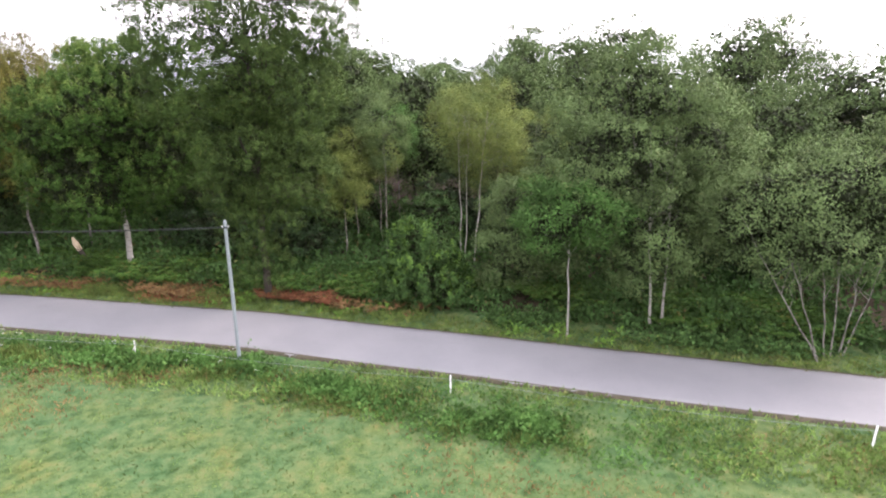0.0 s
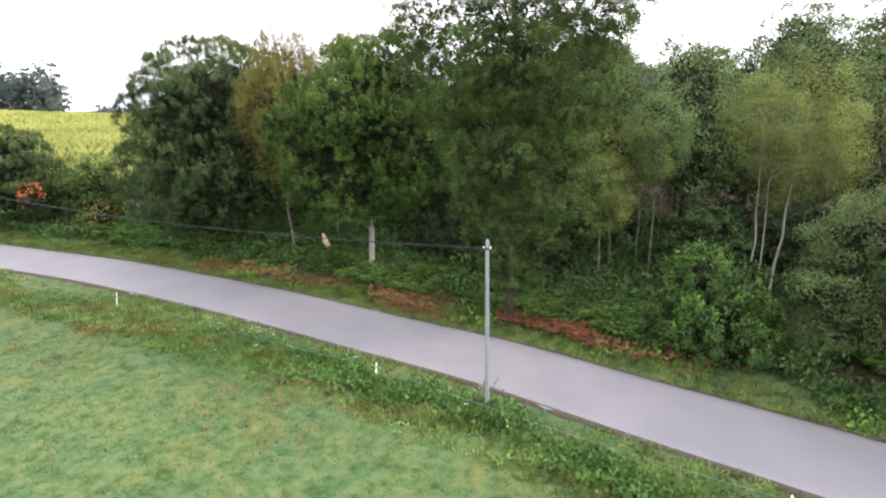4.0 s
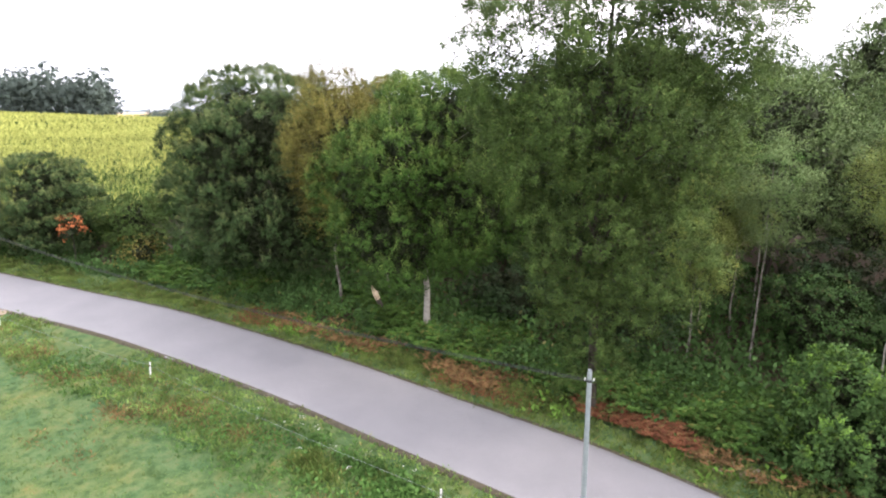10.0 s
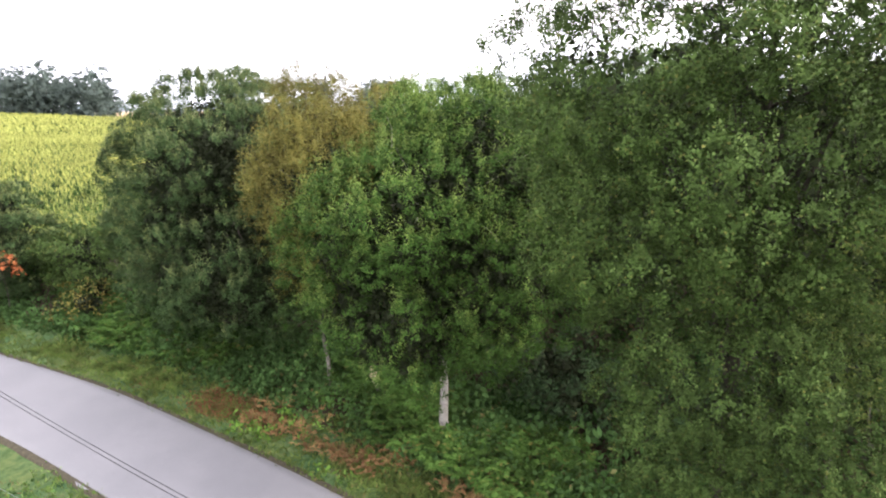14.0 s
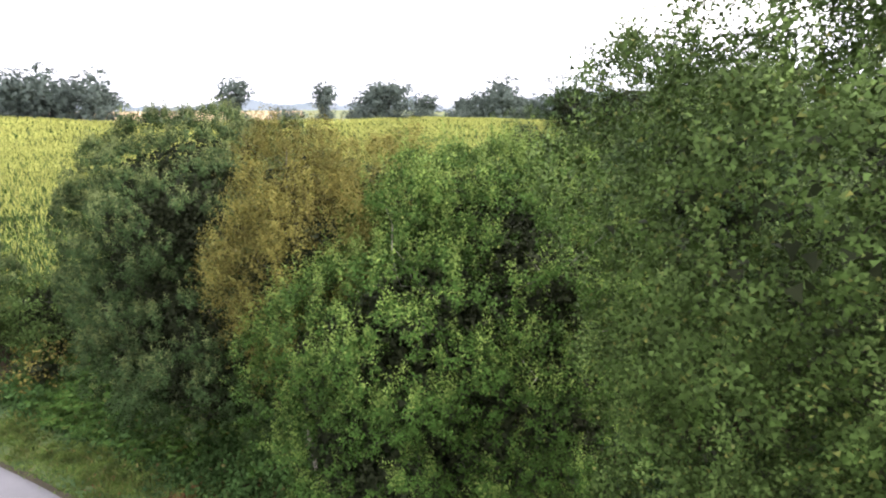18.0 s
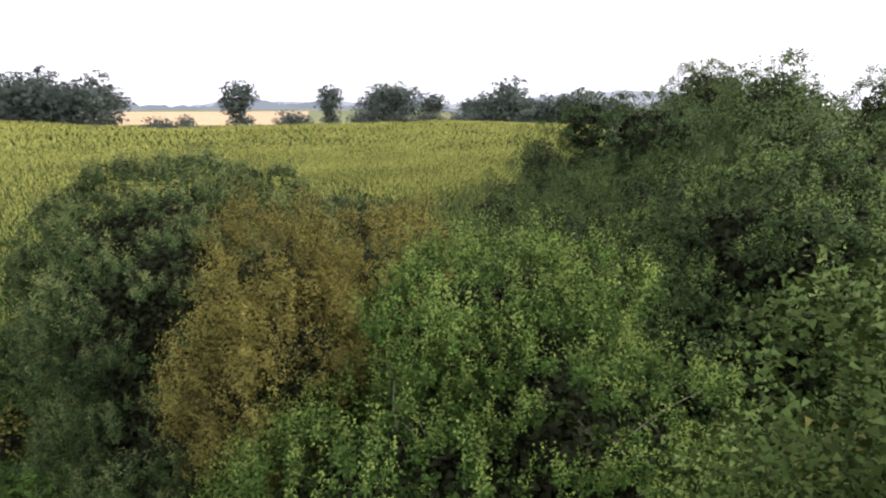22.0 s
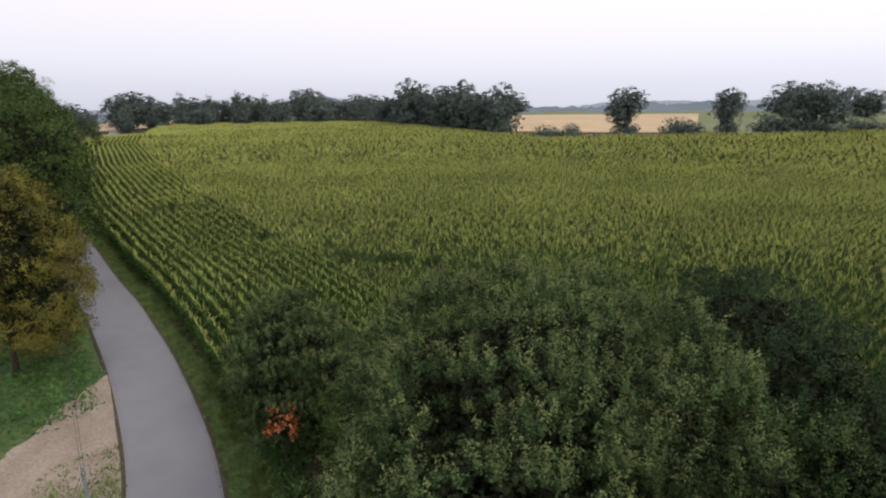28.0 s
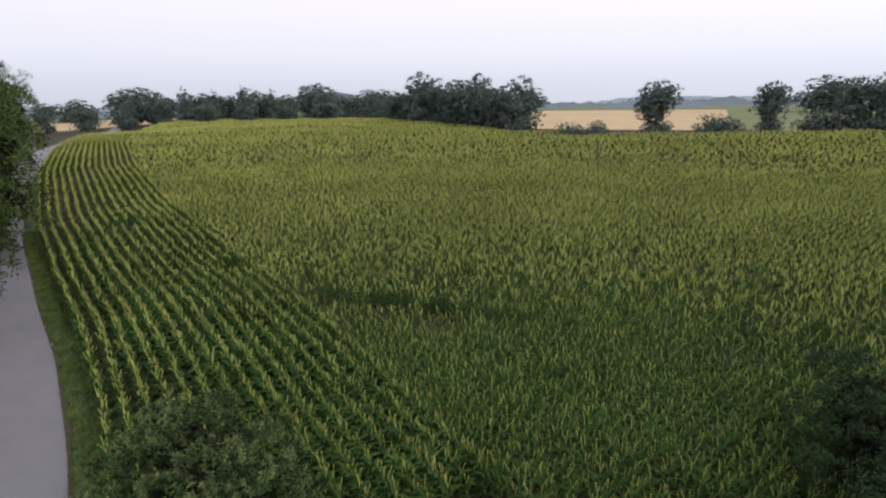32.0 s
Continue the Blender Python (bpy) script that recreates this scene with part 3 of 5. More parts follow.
def sheet(xs, ys, lift=0.0):
    gx, gy = np.meshgrid(xs, ys, indexing="ij")
    v = np.stack([gx, gy, land(gx, gy) + lift], -1).reshape(-1, 3)
    nx, ny = len(xs), len(ys)
    i, j = np.meshgrid(np.arange(nx - 1), np.arange(ny - 1), indexing="ij")
    f = np.stack([i * ny + j, (i + 1) * ny + j, (i + 1) * ny + j + 1, i * ny + j + 1], -1).reshape(-1, 4)
    return v, f


gx = graded([(-2600, -400, 100), (-400, -80, 8), (-80, 40, 0.8), (40, 140, 6), (140, 2600, 100)])
gy = graded([(-1500, -20, 80), (-20, 0, 3), (0, 60, 0.8), (60, 120, 4), (120, 420, 12), (420, 3400, 120)])
v, f = sheet(gx, gy)
near = (np.abs(v[:, 0] + 20) < 60) & (v[:, 1] > 0) & (v[:, 1] < 60) & (np.abs(across(v[:, 0], v[:, 1])) > HALF + 0.3)
v[near, 2] += rng.normal(size=near.sum()) * 0.025
mx, my = v[f, 0].mean(1), v[f, 1].mean(1)
md = across(mx, my)
zone = np.zeros(len(f), int)
zone[(md > 5.2) & (mx > -50) & (mx < 200) & (my < 130)] = 1
zone[(md > 5.2) & (mx > -50) & (my >= 130)] = 3
zone[(md > 3.9) & (mx <= -46) & (mx > -340) & (md < 192)] = 2
zone[(mx < field_east(my)) & (my > 49) & (md < 192) & (mx > -340)] = 2
zone[md >= 192] = 3
tagged(new("ground", mesh_from("ground", v, f, [M_LAWN, M_LITTER, M_FIELD_SOIL, M_MEADOW], True, zone)), "uneven mown grass land sloping up to the fields", "ground", kind="structure")

# road: a strip with slightly ragged edges
rx = np.concatenate([np.arange(-400, -90, 3.0), np.arange(-90, 40, 0.4), np.arange(40, 140, 3.0)])
cols = np.array([-1.0, -0.97, -0.8, -0.4, 0, 0.4, 0.8, 0.97, 1.0])
cy, cs = np.interp(rx, LINE_X, MID_LINE), np.interp(rx, LINE_X, COS_LINE)
slope = np.interp(rx, LINE_X, np.gradient(EDGE_LINE, LINE_X))
rag = np.stack([np.interp(rx * 3, np.arange(-1300, 500), rng.normal(size=1800)) * 0.06 for _ in range(2)])
half = HALF * np.abs(cols)[None] + np.where(np.abs(cols)[None] > 0.9, np.where(cols[None] < 0, rag[0][:, None], rag[1][:, None]), 0)
px = rx[:, None] - slope[:, None] * cs[:, None] * np.sign(cols)[None] * half
py = cy[:, None] + cs[:, None] * np.sign(cols)[None] * half
pz = np.interp(px, LINE_X, RISE_LINE) + 0.07 - 0.025 * cols[None] ** 2 - np.where(np.abs(cols)[None] == 1.0, 0.05, 0)
v = np.stack([px, py, pz], -1).reshape(-1, 3)
n = len(cols)
i, j = np.meshgrid(np.arange(len(rx) - 1), np.arange(n - 1), indexing="ij")
f = np.stack([i * n + j, (i + 1) * n + j, (i + 1) * n + j + 1, i * n + j + 1], -1).reshape(-1, 4)
tagged(new("road", mesh_from("road", v, f, M_ASPHALT, True)), "narrow curving country lane of pale grey asphalt", "road", kind="structure")

# bare sandy soil on the bank
pr, pa = np.meshgrid(np.linspace(0, 1, 7), np.linspace(0, 2 * math.pi, 25)[:-1], indexing="ij")
bx_ = 2.0 + pr * np.cos(pa) * (1.3 + 0.25 * np.sin(3 * pa))
by_ = 28.6 + pr * np.sin(pa) * (0.55 + 0.12 * np.sin(2 * pa + 1)) - 0.5 * pr * np.cos(pa)
v = np.stack([bx_, by_, land(bx_, by_) + 0.05 - 0.04 * pr], -1).reshape(-1, 3)
i, j = np.meshgrid(np.arange(6), np.arange(24), indexing="ij")
f = np.stack([i * 24 + j, (i + 1) * 24 + j, (i + 1) * 24 + (j + 1) % 24, i * 24 + (j + 1) % 24], -1).reshape(-1, 4)
tagged(new("bare_soil", mesh_from("bare_soil", v, f, M_GRAVEL, True)), "small patch of bare pinkish soil on the bank", "soil", kind="structure")

# worn dirt along both edges of the lane
for name_, sgn in (("north", 1.0), ("south", -1.0)):
    sx_ = np.arange(-120, 40, 0.35)
    wob = np.interp(sx_, np.arange(-125, 45, 0.9), np.random.default_rng(3 if sgn > 0 else 4).uniform(0.12, 0.40 if sgn > 0 else 0.16, 189))
    rows_ = []
    for dd_ in (HALF - 0.12, HALF + 0.1, None):
        off_ = (HALF + wob if dd_ is None else np.full(len(sx_), dd_)) * sgn
        yy_ = np.interp(sx_, LINE_X, MID_LINE) + off_ / np.interp(sx_, LINE_X, COS_LINE)
        rows_.append(np.stack([sx_, yy_, np.interp(sx_, LINE_X, RISE_LINE) + (0.058 if dd_ is not None and dd_ < HALF else 0.03 if dd_ is not None else -0.06)], -1))
    v = np.stack(rows_, 1).reshape(-1, 3)
    q = np.arange(len(sx_) - 1)[:, None] * 3
    f = np.concatenate([q + [[0, 1, 4, 3]], q + [[1, 2, 5, 4]]])
    tagged(new("verge_dirt", mesh_from("verge_dirt", v, f, M_SOIL, True)), "worn brown dirt along the edge of the lane", "dirt", kind="structure")

# ---- trees along the lane ----


def plant(name, x, y, blobs, leaves, mat, label, category="tree", **kw):
    z = land_z(x, y)
    local = [(bx - x, by - y, bz - z, a, b, c) for bx, by, bz, a, b, c in blobs]
    if "trunk_top" in kw:
        kw["trunk_top"] -= z
    return make_tree(name, (x, y, z), local, leaves, mat, label, category, **kw)


# the tall airy oak at the roadside
plant("oak_tree", -2.4, 31.2, [(-4.9, 29.2, 14.0, 2.5, 2.3, 2.0), (-2.3, 30.0, 15.6, 2.9, 2.6, 2.1), (0.4, 30.2, 14.3, 2.3, 2.3, 2.1), (-3.3, 29.9, 16.5, 1.7, 1.8, 1.3), (-0.5, 30.0, 16.4, 2.1, 2.0, 1.4), (-2.4, 30.0, 14.4, 2.6, 2.2, 2.0), (-2.6, 28.8, 12.2, 2.9, 2.1, 2.0),
      (-4.5, 29.8, 11.0, 2.3, 2.1, 2.0), (-0.2, 30.4, 11.0, 2.2, 2.1, 2.2), (-3.0, 30.0, 7.8, 1.9, 1.8, 2.2), (-0.6, 30.4, 7.0, 1.8, 1.7, 2.5), (-2.9, 30.3, 4.3, 1.0, 0.9, 1.4), (-1.4, 30.4, 5.2, 1.0, 0.9, 1.2), (-2.5, 30.7, 2.1, 0.8, 0.6, 1.3)],
      380000, L_OAK, "tall oak with an airy green crown beside the lane", trunk_r=0.20, trunk_top=16.4, sprigs=8600, size=0.064, shoot=0.30, spread=0.10, core_fill=0.08,
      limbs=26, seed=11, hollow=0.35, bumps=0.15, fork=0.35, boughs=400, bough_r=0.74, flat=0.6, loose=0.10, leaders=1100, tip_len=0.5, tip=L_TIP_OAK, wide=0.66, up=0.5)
# the fresh green oak with a pale stem
plant("oak_tree", -10.7, 36.8, [(-10.4, 38.0, 11.8, 2.9, 2.8, 2.3), (-11.1, 34.9, 9.7, 2.9, 2.5, 2.5), (-11.9, 34.9, 6.5, 3.1, 2.4, 2.6), (-8.6, 35.6, 8.2, 2.6, 2.5, 3.2), (-8.9, 35.8, 11.1, 2.3, 2.3, 2.0), (-13.1, 35.2, 8.8, 2.2, 2.0, 2.1), (-10.3, 35.4, 7.6, 2.2, 1.9, 2.6), (-9.8, 36.2, 9.9, 2.0, 1.9, 1.9)],
      180000, L_OAK_FRESH, "bright green oak with a pale lichened stem on the bank", trunk_r=0.19, trunk_top=11.8, bark=M_BIRCH, sprigs=4000, size=0.076, shoot=0.30, spread=0.10,
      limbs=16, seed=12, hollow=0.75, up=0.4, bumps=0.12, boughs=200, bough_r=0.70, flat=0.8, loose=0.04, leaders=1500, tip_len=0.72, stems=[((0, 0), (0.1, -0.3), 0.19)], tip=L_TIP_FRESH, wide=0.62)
# the round grey-green oak
plant("oak_tree", -24.3, 43.6, [(-24.2, 44.0, 8.6, 5.0, 5.0, 4.8), (-24.2, 44.6, 12.0, 4.4, 4.0, 2.8), (-27.4, 45.2, 9.8, 3.0, 3.2, 3.4), (-28.4, 45.0, 6.4, 2.5, 2.7, 3.2), (-24.6, 42.6, 5.2, 3.2, 3.2, 3.6),
      (-21.0, 41.4, 6.2, 3.8, 3.4, 4.0), (-21.8, 41.0, 11.0, 2.9, 2.7, 2.4), (-19.6, 41.2, 6.2, 2.9, 2.3, 3.4), (-21.6, 46.8, 11.4, 3.0, 3.0, 2.6), (-23.6, 46.6, 12.2, 2.4, 2.4, 2.4)],
      290000, L_OAK_GREY, "broad round oak with dusty grey-green leaves", trunk_r=0.34, trunk_top=12.0, sprigs=5600, size=0.080, shoot=0.30, spread=0.105,
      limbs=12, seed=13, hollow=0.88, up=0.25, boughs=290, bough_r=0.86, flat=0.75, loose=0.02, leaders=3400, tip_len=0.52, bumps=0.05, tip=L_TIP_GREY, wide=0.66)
# turning birches between the oaks
plant("birch_tree", -16.6, 39.4, [(-16.3, 38.8, 12.3, 1.5, 1.6, 2.0), (-16.1, 37.8, 10.0, 1.9, 1.9, 2.1), (-14.9, 37.2, 11.2, 1.3, 1.3, 1.6), (-16.6, 39.6, 7.6, 1.6, 1.5, 2.0)],
      80000, L_BROWN, "birch with fine brown and yellow turning leaves", trunk_r=0.09, trunk_top=14.2, bark=M_PALE, sprigs=4300, size=0.066, core_fill=0.6, shoot=0.7, spread=0.07,
      limbs=28, seed=14, hollow=0.25, up=0.3, droop=0.5, boughs=150, bough_r=0.36, flat=1.5, loose=0.18, leaders=1000, tip_len=0.6, tip=L_TIP_BROWN, wide=0.72, bumps=0.1, faced=0.4)
plant("birch_tree", -14.2, 41.6, [(-13.8, 41.0, 12.1, 1.6, 1.6, 1.7), (-13.9, 41.2, 9.6, 2.0, 1.9, 2.6)],
      52000, L_BROWN, "smaller birch with yellowing leaves behind the oaks", trunk_r=0.09, trunk_top=13.4, bark=M_PALE, sprigs=2800, size=0.068, core_fill=0.6, shoot=0.65, spread=0.07,
      limbs=18, seed=15, hollow=0.25, up=0.3, droop=0.4, boughs=105, bough_r=0.38, flat=1.5, loose=0.18, leaders=700, tip_len=0.5, tip=L_TIP_BROWN, wide=0.72, bumps=0.1, faced=0.4)
# the dark oak behind
plant("oak_tree", -2.4, 45.4, [(-2.4, 45.6, 12.2, 3.5, 3.3, 2.9), (-3.2, 45.0, 8.6, 4.0, 3.6, 3.8), (-0.6, 46.0, 10.4, 3.4, 3.2, 3.6)],
      100000, L_OAK_GREY, "dark green oak standing behind the roadside trees", trunk_r=0.22, trunk_top=13.0, sprigs=4200, size=0.105, shoot=0.28, spread=0.09, limbs=11, seed=16, up=0.9,
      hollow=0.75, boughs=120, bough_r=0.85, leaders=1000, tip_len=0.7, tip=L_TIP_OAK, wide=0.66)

# broken stem leaning beside the bank
r = np.random.default_rng(5)
zz = land_z(-14.0, 38.5)
stump = empty_thing("broken_trunk", (-14.0, 38.5, zz), "broken leaning tree stem with bare pale wood", "tree stump")
p = np.array([(0.35, 0, -0.3), (0.22, 0, 0.5), (0.05, -0.02, 1.0), (-0.12, -0.05, 1.45), (-0.25, -0.05, 1.85)])
part_mesh("trunk", mesh_from("trunk", *tube(p[:4], [0.19, 0.16, 0.15, 0.15], 8), M_BARK, True), stump)
part_mesh("split_top", mesh_from("split_top", *tube(p[2:], [0.155, 0.17, 0.05], 7), M_STRAW), stump, "bare split pale wood")

# bushes and shrubs at the field corner
plant("round_bush", -43.4, 46.2, [(-43.4, 46.0, 6.0, 3.8, 3.3, 3.1), (-43.0, 45.6, 4.2, 3.7, 2.9, 2.4), (-43.4, 46.2, 7.9, 2.4, 2.3, 1.5)],
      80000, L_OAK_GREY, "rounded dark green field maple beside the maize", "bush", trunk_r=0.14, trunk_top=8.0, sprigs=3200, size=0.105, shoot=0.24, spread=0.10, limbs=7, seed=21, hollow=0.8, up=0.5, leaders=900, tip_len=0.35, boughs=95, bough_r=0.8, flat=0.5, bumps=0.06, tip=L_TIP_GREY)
plant("shrub", -36.6, 46.6, [(-36.6, 46.6, 4.4, 1.9, 1.8, 1.7), (-35.4, 46.2, 3.2, 1.6, 1.5, 1.2)],
      18000, L_OAK, "small dark shrub at the edge of the maize", "bush", trunk_r=0.07, trunk_top=5.0, sprigs=1100, size=0.14, limbs=5, seed=22, up=0.5, boughs=26, bough_r=0.75)
plant("dead_shrub", -39.0, 43.3, [(-39.0, 43.3, 4.9, 0.75, 0.5, 0.22), (-38.7, 43.2, 4.5, 0.55, 0.4, 0.18), (-39.3, 43.2, 4.2, 0.4, 0.4, 0.15)],
      420, L_ORANGE, "small shrub with bright orange dead leaves", "bush", trunk_r=0.04, trunk_top=4.9, sprigs=70, size=0.19, shoot=0.25, limbs=6, bough_r=0.3, boughs=12, seed=23, hollow=0.3)
plant("dead_shrub", -33.0, 43.0, [(-33.0, 43.0, 2.9, 0.9, 0.7, 0.7)],
      500, L_BROWN, "low shrub with withered brown leaves", "bush", trunk_r=0.04, trunk_top=3.2, sprigs=160, size=0.18, shoot=0.3, limbs=5, seed=24, hollow=0.3)

for x, y, top, rad in ((-20.3, 57.2, 11.6, 2.5), (-25.4, 64.6, 10.6, 2.9), (-17.4, 54.2, 10.4, 2.0), (-29.5, 70.0, 9.2, 2.6)):
    g = land_z(x, y)
    plant("hawthorn", x, y, [(x, y, top - rad * 0.8, rad, rad, rad * 0.8), (x + 0.5, y - 0.4, (g + top) * 0.45, rad * 1.15, rad * 1.1, (top - g) * 0.42)], 26000, L_HOLLY, "dark dense hawthorn at the edge of the maize", "shrub",
          trunk_r=0.12, trunk_top=top - 1.0, sprigs=1500, size=0.11, shoot=0.25, spread=0.1, limbs=6, seed=int(100 + x), hollow=0.8, up=0.7, leaders=250, tip_len=0.5, boughs=55, bough_r=0.75, group="hawthorns in the scrub")

# scrub between the roadside trees and the field
SCRUB = [(-16.0, 56.0, 10.6, 2.4), (-12.4, 55.0, 10.8, 2.3), (-8.6, 57.5, 10.6, 2.6), (-14.2, 50.0, 9.8, 2.3), (-9.8, 49.5, 10.2, 2.4),
         (-19.0, 50.0, 9.6, 2.2), (-4.8, 52.0, 11.0, 2.6), (-1.0, 56.0, 11.6, 2.8), (-5.0, 46.0, 10.4, 2.2), (-14.0, 64.0, 11.0, 2.6), (-10.0, 70.0, 11.6, 2.6), (-15.0, 75.0, 10.6, 2.4), (-12.0, 85.0, 12.6, 2.8), (-6.0, 62.0, 11.4, 2.6), (-13.5, 96.0, 13.5, 2.8), (-2.6, 66.0, 12.0, 2.8), (1.0, 61.0, 12.0, 2.8), (-5.0, 70.5, 12.0, 2.6), (-8.4, 65.6, 11.2, 2.3), (-9.4, 60.6, 10.8, 2.3), (-3.6, 58.0, 11.2, 2.3), (1.5, 72.0, 12.6, 2.8), (-0.5, 77.0, 12.6, 2.8), (4.0, 80.0, 13.0, 3.0)]
for i, (x, y, top, rad) in enumerate(SCRUB):
    g = land_z(x, y)
    top += 0.7
    mid_z = (g + top) / 2
    plant("sallow", x, y, [(x, y, top - rad * 0.9, rad, rad, rad * 0.95), (x + 0.4, y - 0.3, mid_z, rad * 1.15, rad * 1.1, (top - g) * 0.42)],
          21000, L_SALLOW if i % 4 else L_OAK_GREY, "feathery green sallow in the damp scrub", "shrub", trunk_r=0.09, trunk_top=top - 0.8, sprigs=1600, size=0.10, shoot=0.9, spread=0.09,
          limbs=6, seed=40 + i, core_fill=0.5, hollow=0.6, up=1.2, leaders=150, tip_len=0.6, boughs=34, bough_r=0.75, flat=1.2, group="sallows in the scrub", wide=0.45)

# the damp birch wood beside the lane
plant("birch_tree", 10.4, 33.8, [(10.9, 33.9, 9.2, 1.7, 1.6, 2.1), (12.2, 34.0, 8.0, 1.3, 1.2, 1.6), (9.3, 33.9, 8.9, 1.3, 1.2, 1.7), (10.6, 33.8, 7.2, 1.2, 1.1, 1.3)], 60000, L_BIRCH, "slender birch with white leaning stems and pale olive leaves", trunk_r=0.08, bark=M_BIRCH,
      trunk_top=10.0, stems=[((0, 0), (1.0, 0.2), 0.075), ((-0.75, 0.2), (-0.95, 0.3), 0.05), ((-0.5, 0.1), (-0.2, 0.3), 0.045)], sprigs=4200, size=0.066, core_fill=0, shoot=0.6, limbs=8, seed=31, hollow=0.2, droop=0.35, fork=0.62, boughs=70, bough_r=0.5, flat=1.3, loose=0.2)
plant("birch_tree", 11.7, 22.9, [(11.2, 22.4, 5.3, 1.5, 1.4, 1.3), (10.4, 22.3, 4.7, 1.2, 1.1, 1.0), (12.3, 21.9, 5.0, 1.2, 1.1, 1.1)], 22000, L_BUSH, "young birch with a short white stem beside the lane", trunk_r=0.06, bark=M_BIRCH,
      trunk_top=6.0, sprigs=1800, size=0.10, shoot=0.45, limbs=9, seed=32, hollow=0.4, fork=0.6, boughs=40, bough_r=0.5)
plant("sallow_bush", 11.9, 28.2, [(11.9, 28.2, 4.0, 2.3, 1.9, 2.3), (11.2, 28.0, 2.0, 2.0, 1.6, 1.8), (13.2, 28.0, 3.0, 1.7, 1.5, 2.2)], 45000, L_WILLOW, "grey-green sallow bush at the wood's edge", "bush", trunk_r=0.06,
      trunk_top=5.4, sprigs=2800, size=0.095, core_fill=0.4, shoot=0.45, limbs=7, seed=36, hollow=0.6, up=0.6, boughs=50, bough_r=0.7)
for i, (x, y, top, rad, mat) in enumerate([(5.2, 39.6, 8.4, 0.9, L_BIRCH), (3.4, 38.8, 8.8, 1.2, L_BIRCH), (5.0, 35.5, 10.5, 1.3, L_WILLOW), (16.4, 38.0, 9.6, 2.2, L_BIRCH), (14.2, 40.0, 9.0, 1.8, L_WILLOW),
                                           (6.8, 41.5, 10.0, 1.1, L_BUSH), (2.4, 36.1, 6.8, 1.0, L_BIRCH)]):
    plant("young_birch", x, y, [(x, y, top - rad, rad, rad, rad * 1.2), (x + 0.3, y, top - rad * 2.1, rad * 0.8, rad * 0.8, rad * 0.9)], 22000, mat, "thin young birch in the damp wood", "tree", trunk_r=0.055, bark=M_PALE, core_fill=0.15,
          trunk_top=top - 0.5, sprigs=1600, size=0.072, shoot=0.5, limbs=6, seed=50 + i, hollow=0.4, up=0.6, fork=0.6, boughs=24, bough_r=0.45, group="young birches")
plant("sallow_tree", 16.2, 23.0, [(15.8, 24.0, 10.0, 3.0, 2.8, 2.4), (14.2, 23.6, 7.2, 2.9, 2.6, 2.8), (17.8, 23.8, 7.6, 3.0, 2.6, 2.8), (16.0, 23.2, 5.0, 3.4, 2.4, 2.4), (16.2, 23.0, 3.0, 2.4, 1.6, 1.6)],
      105000, L_WILLOW, "big grey-green sallow at the roadside", trunk_r=0.12, bark=M_BIRCH, trunk_top=10.5, stems=[((-0.3, -0.5), (-0.8, 0), 0.07), ((0.3, -0.6), (0.9, 0.2), 0.07)],
      sprigs=5200, size=0.105, core_fill=0.5, shoot=0.42, limbs=9, seed=33, hollow=0.65, up=0.5, boughs=110, bough_r=0.9)
plant("willow", 21.6, 18.8, [(22.0, 19.4, 5.6, 3.6, 2.4, 2.2), (19.4, 20.0, 5.2, 2.6, 2.0, 2.0), (25.0, 18.6, 5.8, 3.2, 2.4, 2.2), (22.4, 20.4, 3.8, 3.4, 1.4, 1.5), (22.0, 18.6, 4.2, 4.2, 1.6, 1.2)], 60000, L_WILLOW, "spreading willow with bare splayed grey stems", trunk_r=0.1, bark=M_PALE,
      trunk_top=5.6, stems=[((-0.5, -1.0), (-4.4, 0.2), 0.042), ((-0.4, -0.9), (-2.2, 0.4), 0.04), ((0.0, -0.8), (0.4, 0.6), 0.038), ((0.3, -0.8), (1.4, 0.4), 0.04), ((0.6, -0.9), (3.0, 0.2), 0.042), ((0.8, -0.9), (4.6, 0.0), 0.036)], sprigs=3600, size=0.13, wide=0.4, shoot=0.7, limbs=4, seed=34, hollow=0.5, up=0.8, boughs=90, bough_r=0.8, flat=0.9)
plant("hazel_bush", 5.9, 28.3, [(5.8, 28.3, 1.3, 1.6, 1.3, 1.3), (6.6, 27.7, 0.8, 1.3, 1.0, 1.0), (5.5, 28.8, 2.9, 0.9, 0.9, 1.0), (6.6, 28.6, 2.3, 0.8, 0.8, 0.9)], 24000, L_HAZEL, "bright green hazel bush at the wood's edge", "bush", trunk_r=0.05,
      trunk_top=2.6, sprigs=1000, size=0.13, shoot=0.6, spread=0.1, limbs=6, seed=35, hollow=0.5, up=0.6, leaders=160, tip=L_LIME, boughs=60, bough_r=0.42)

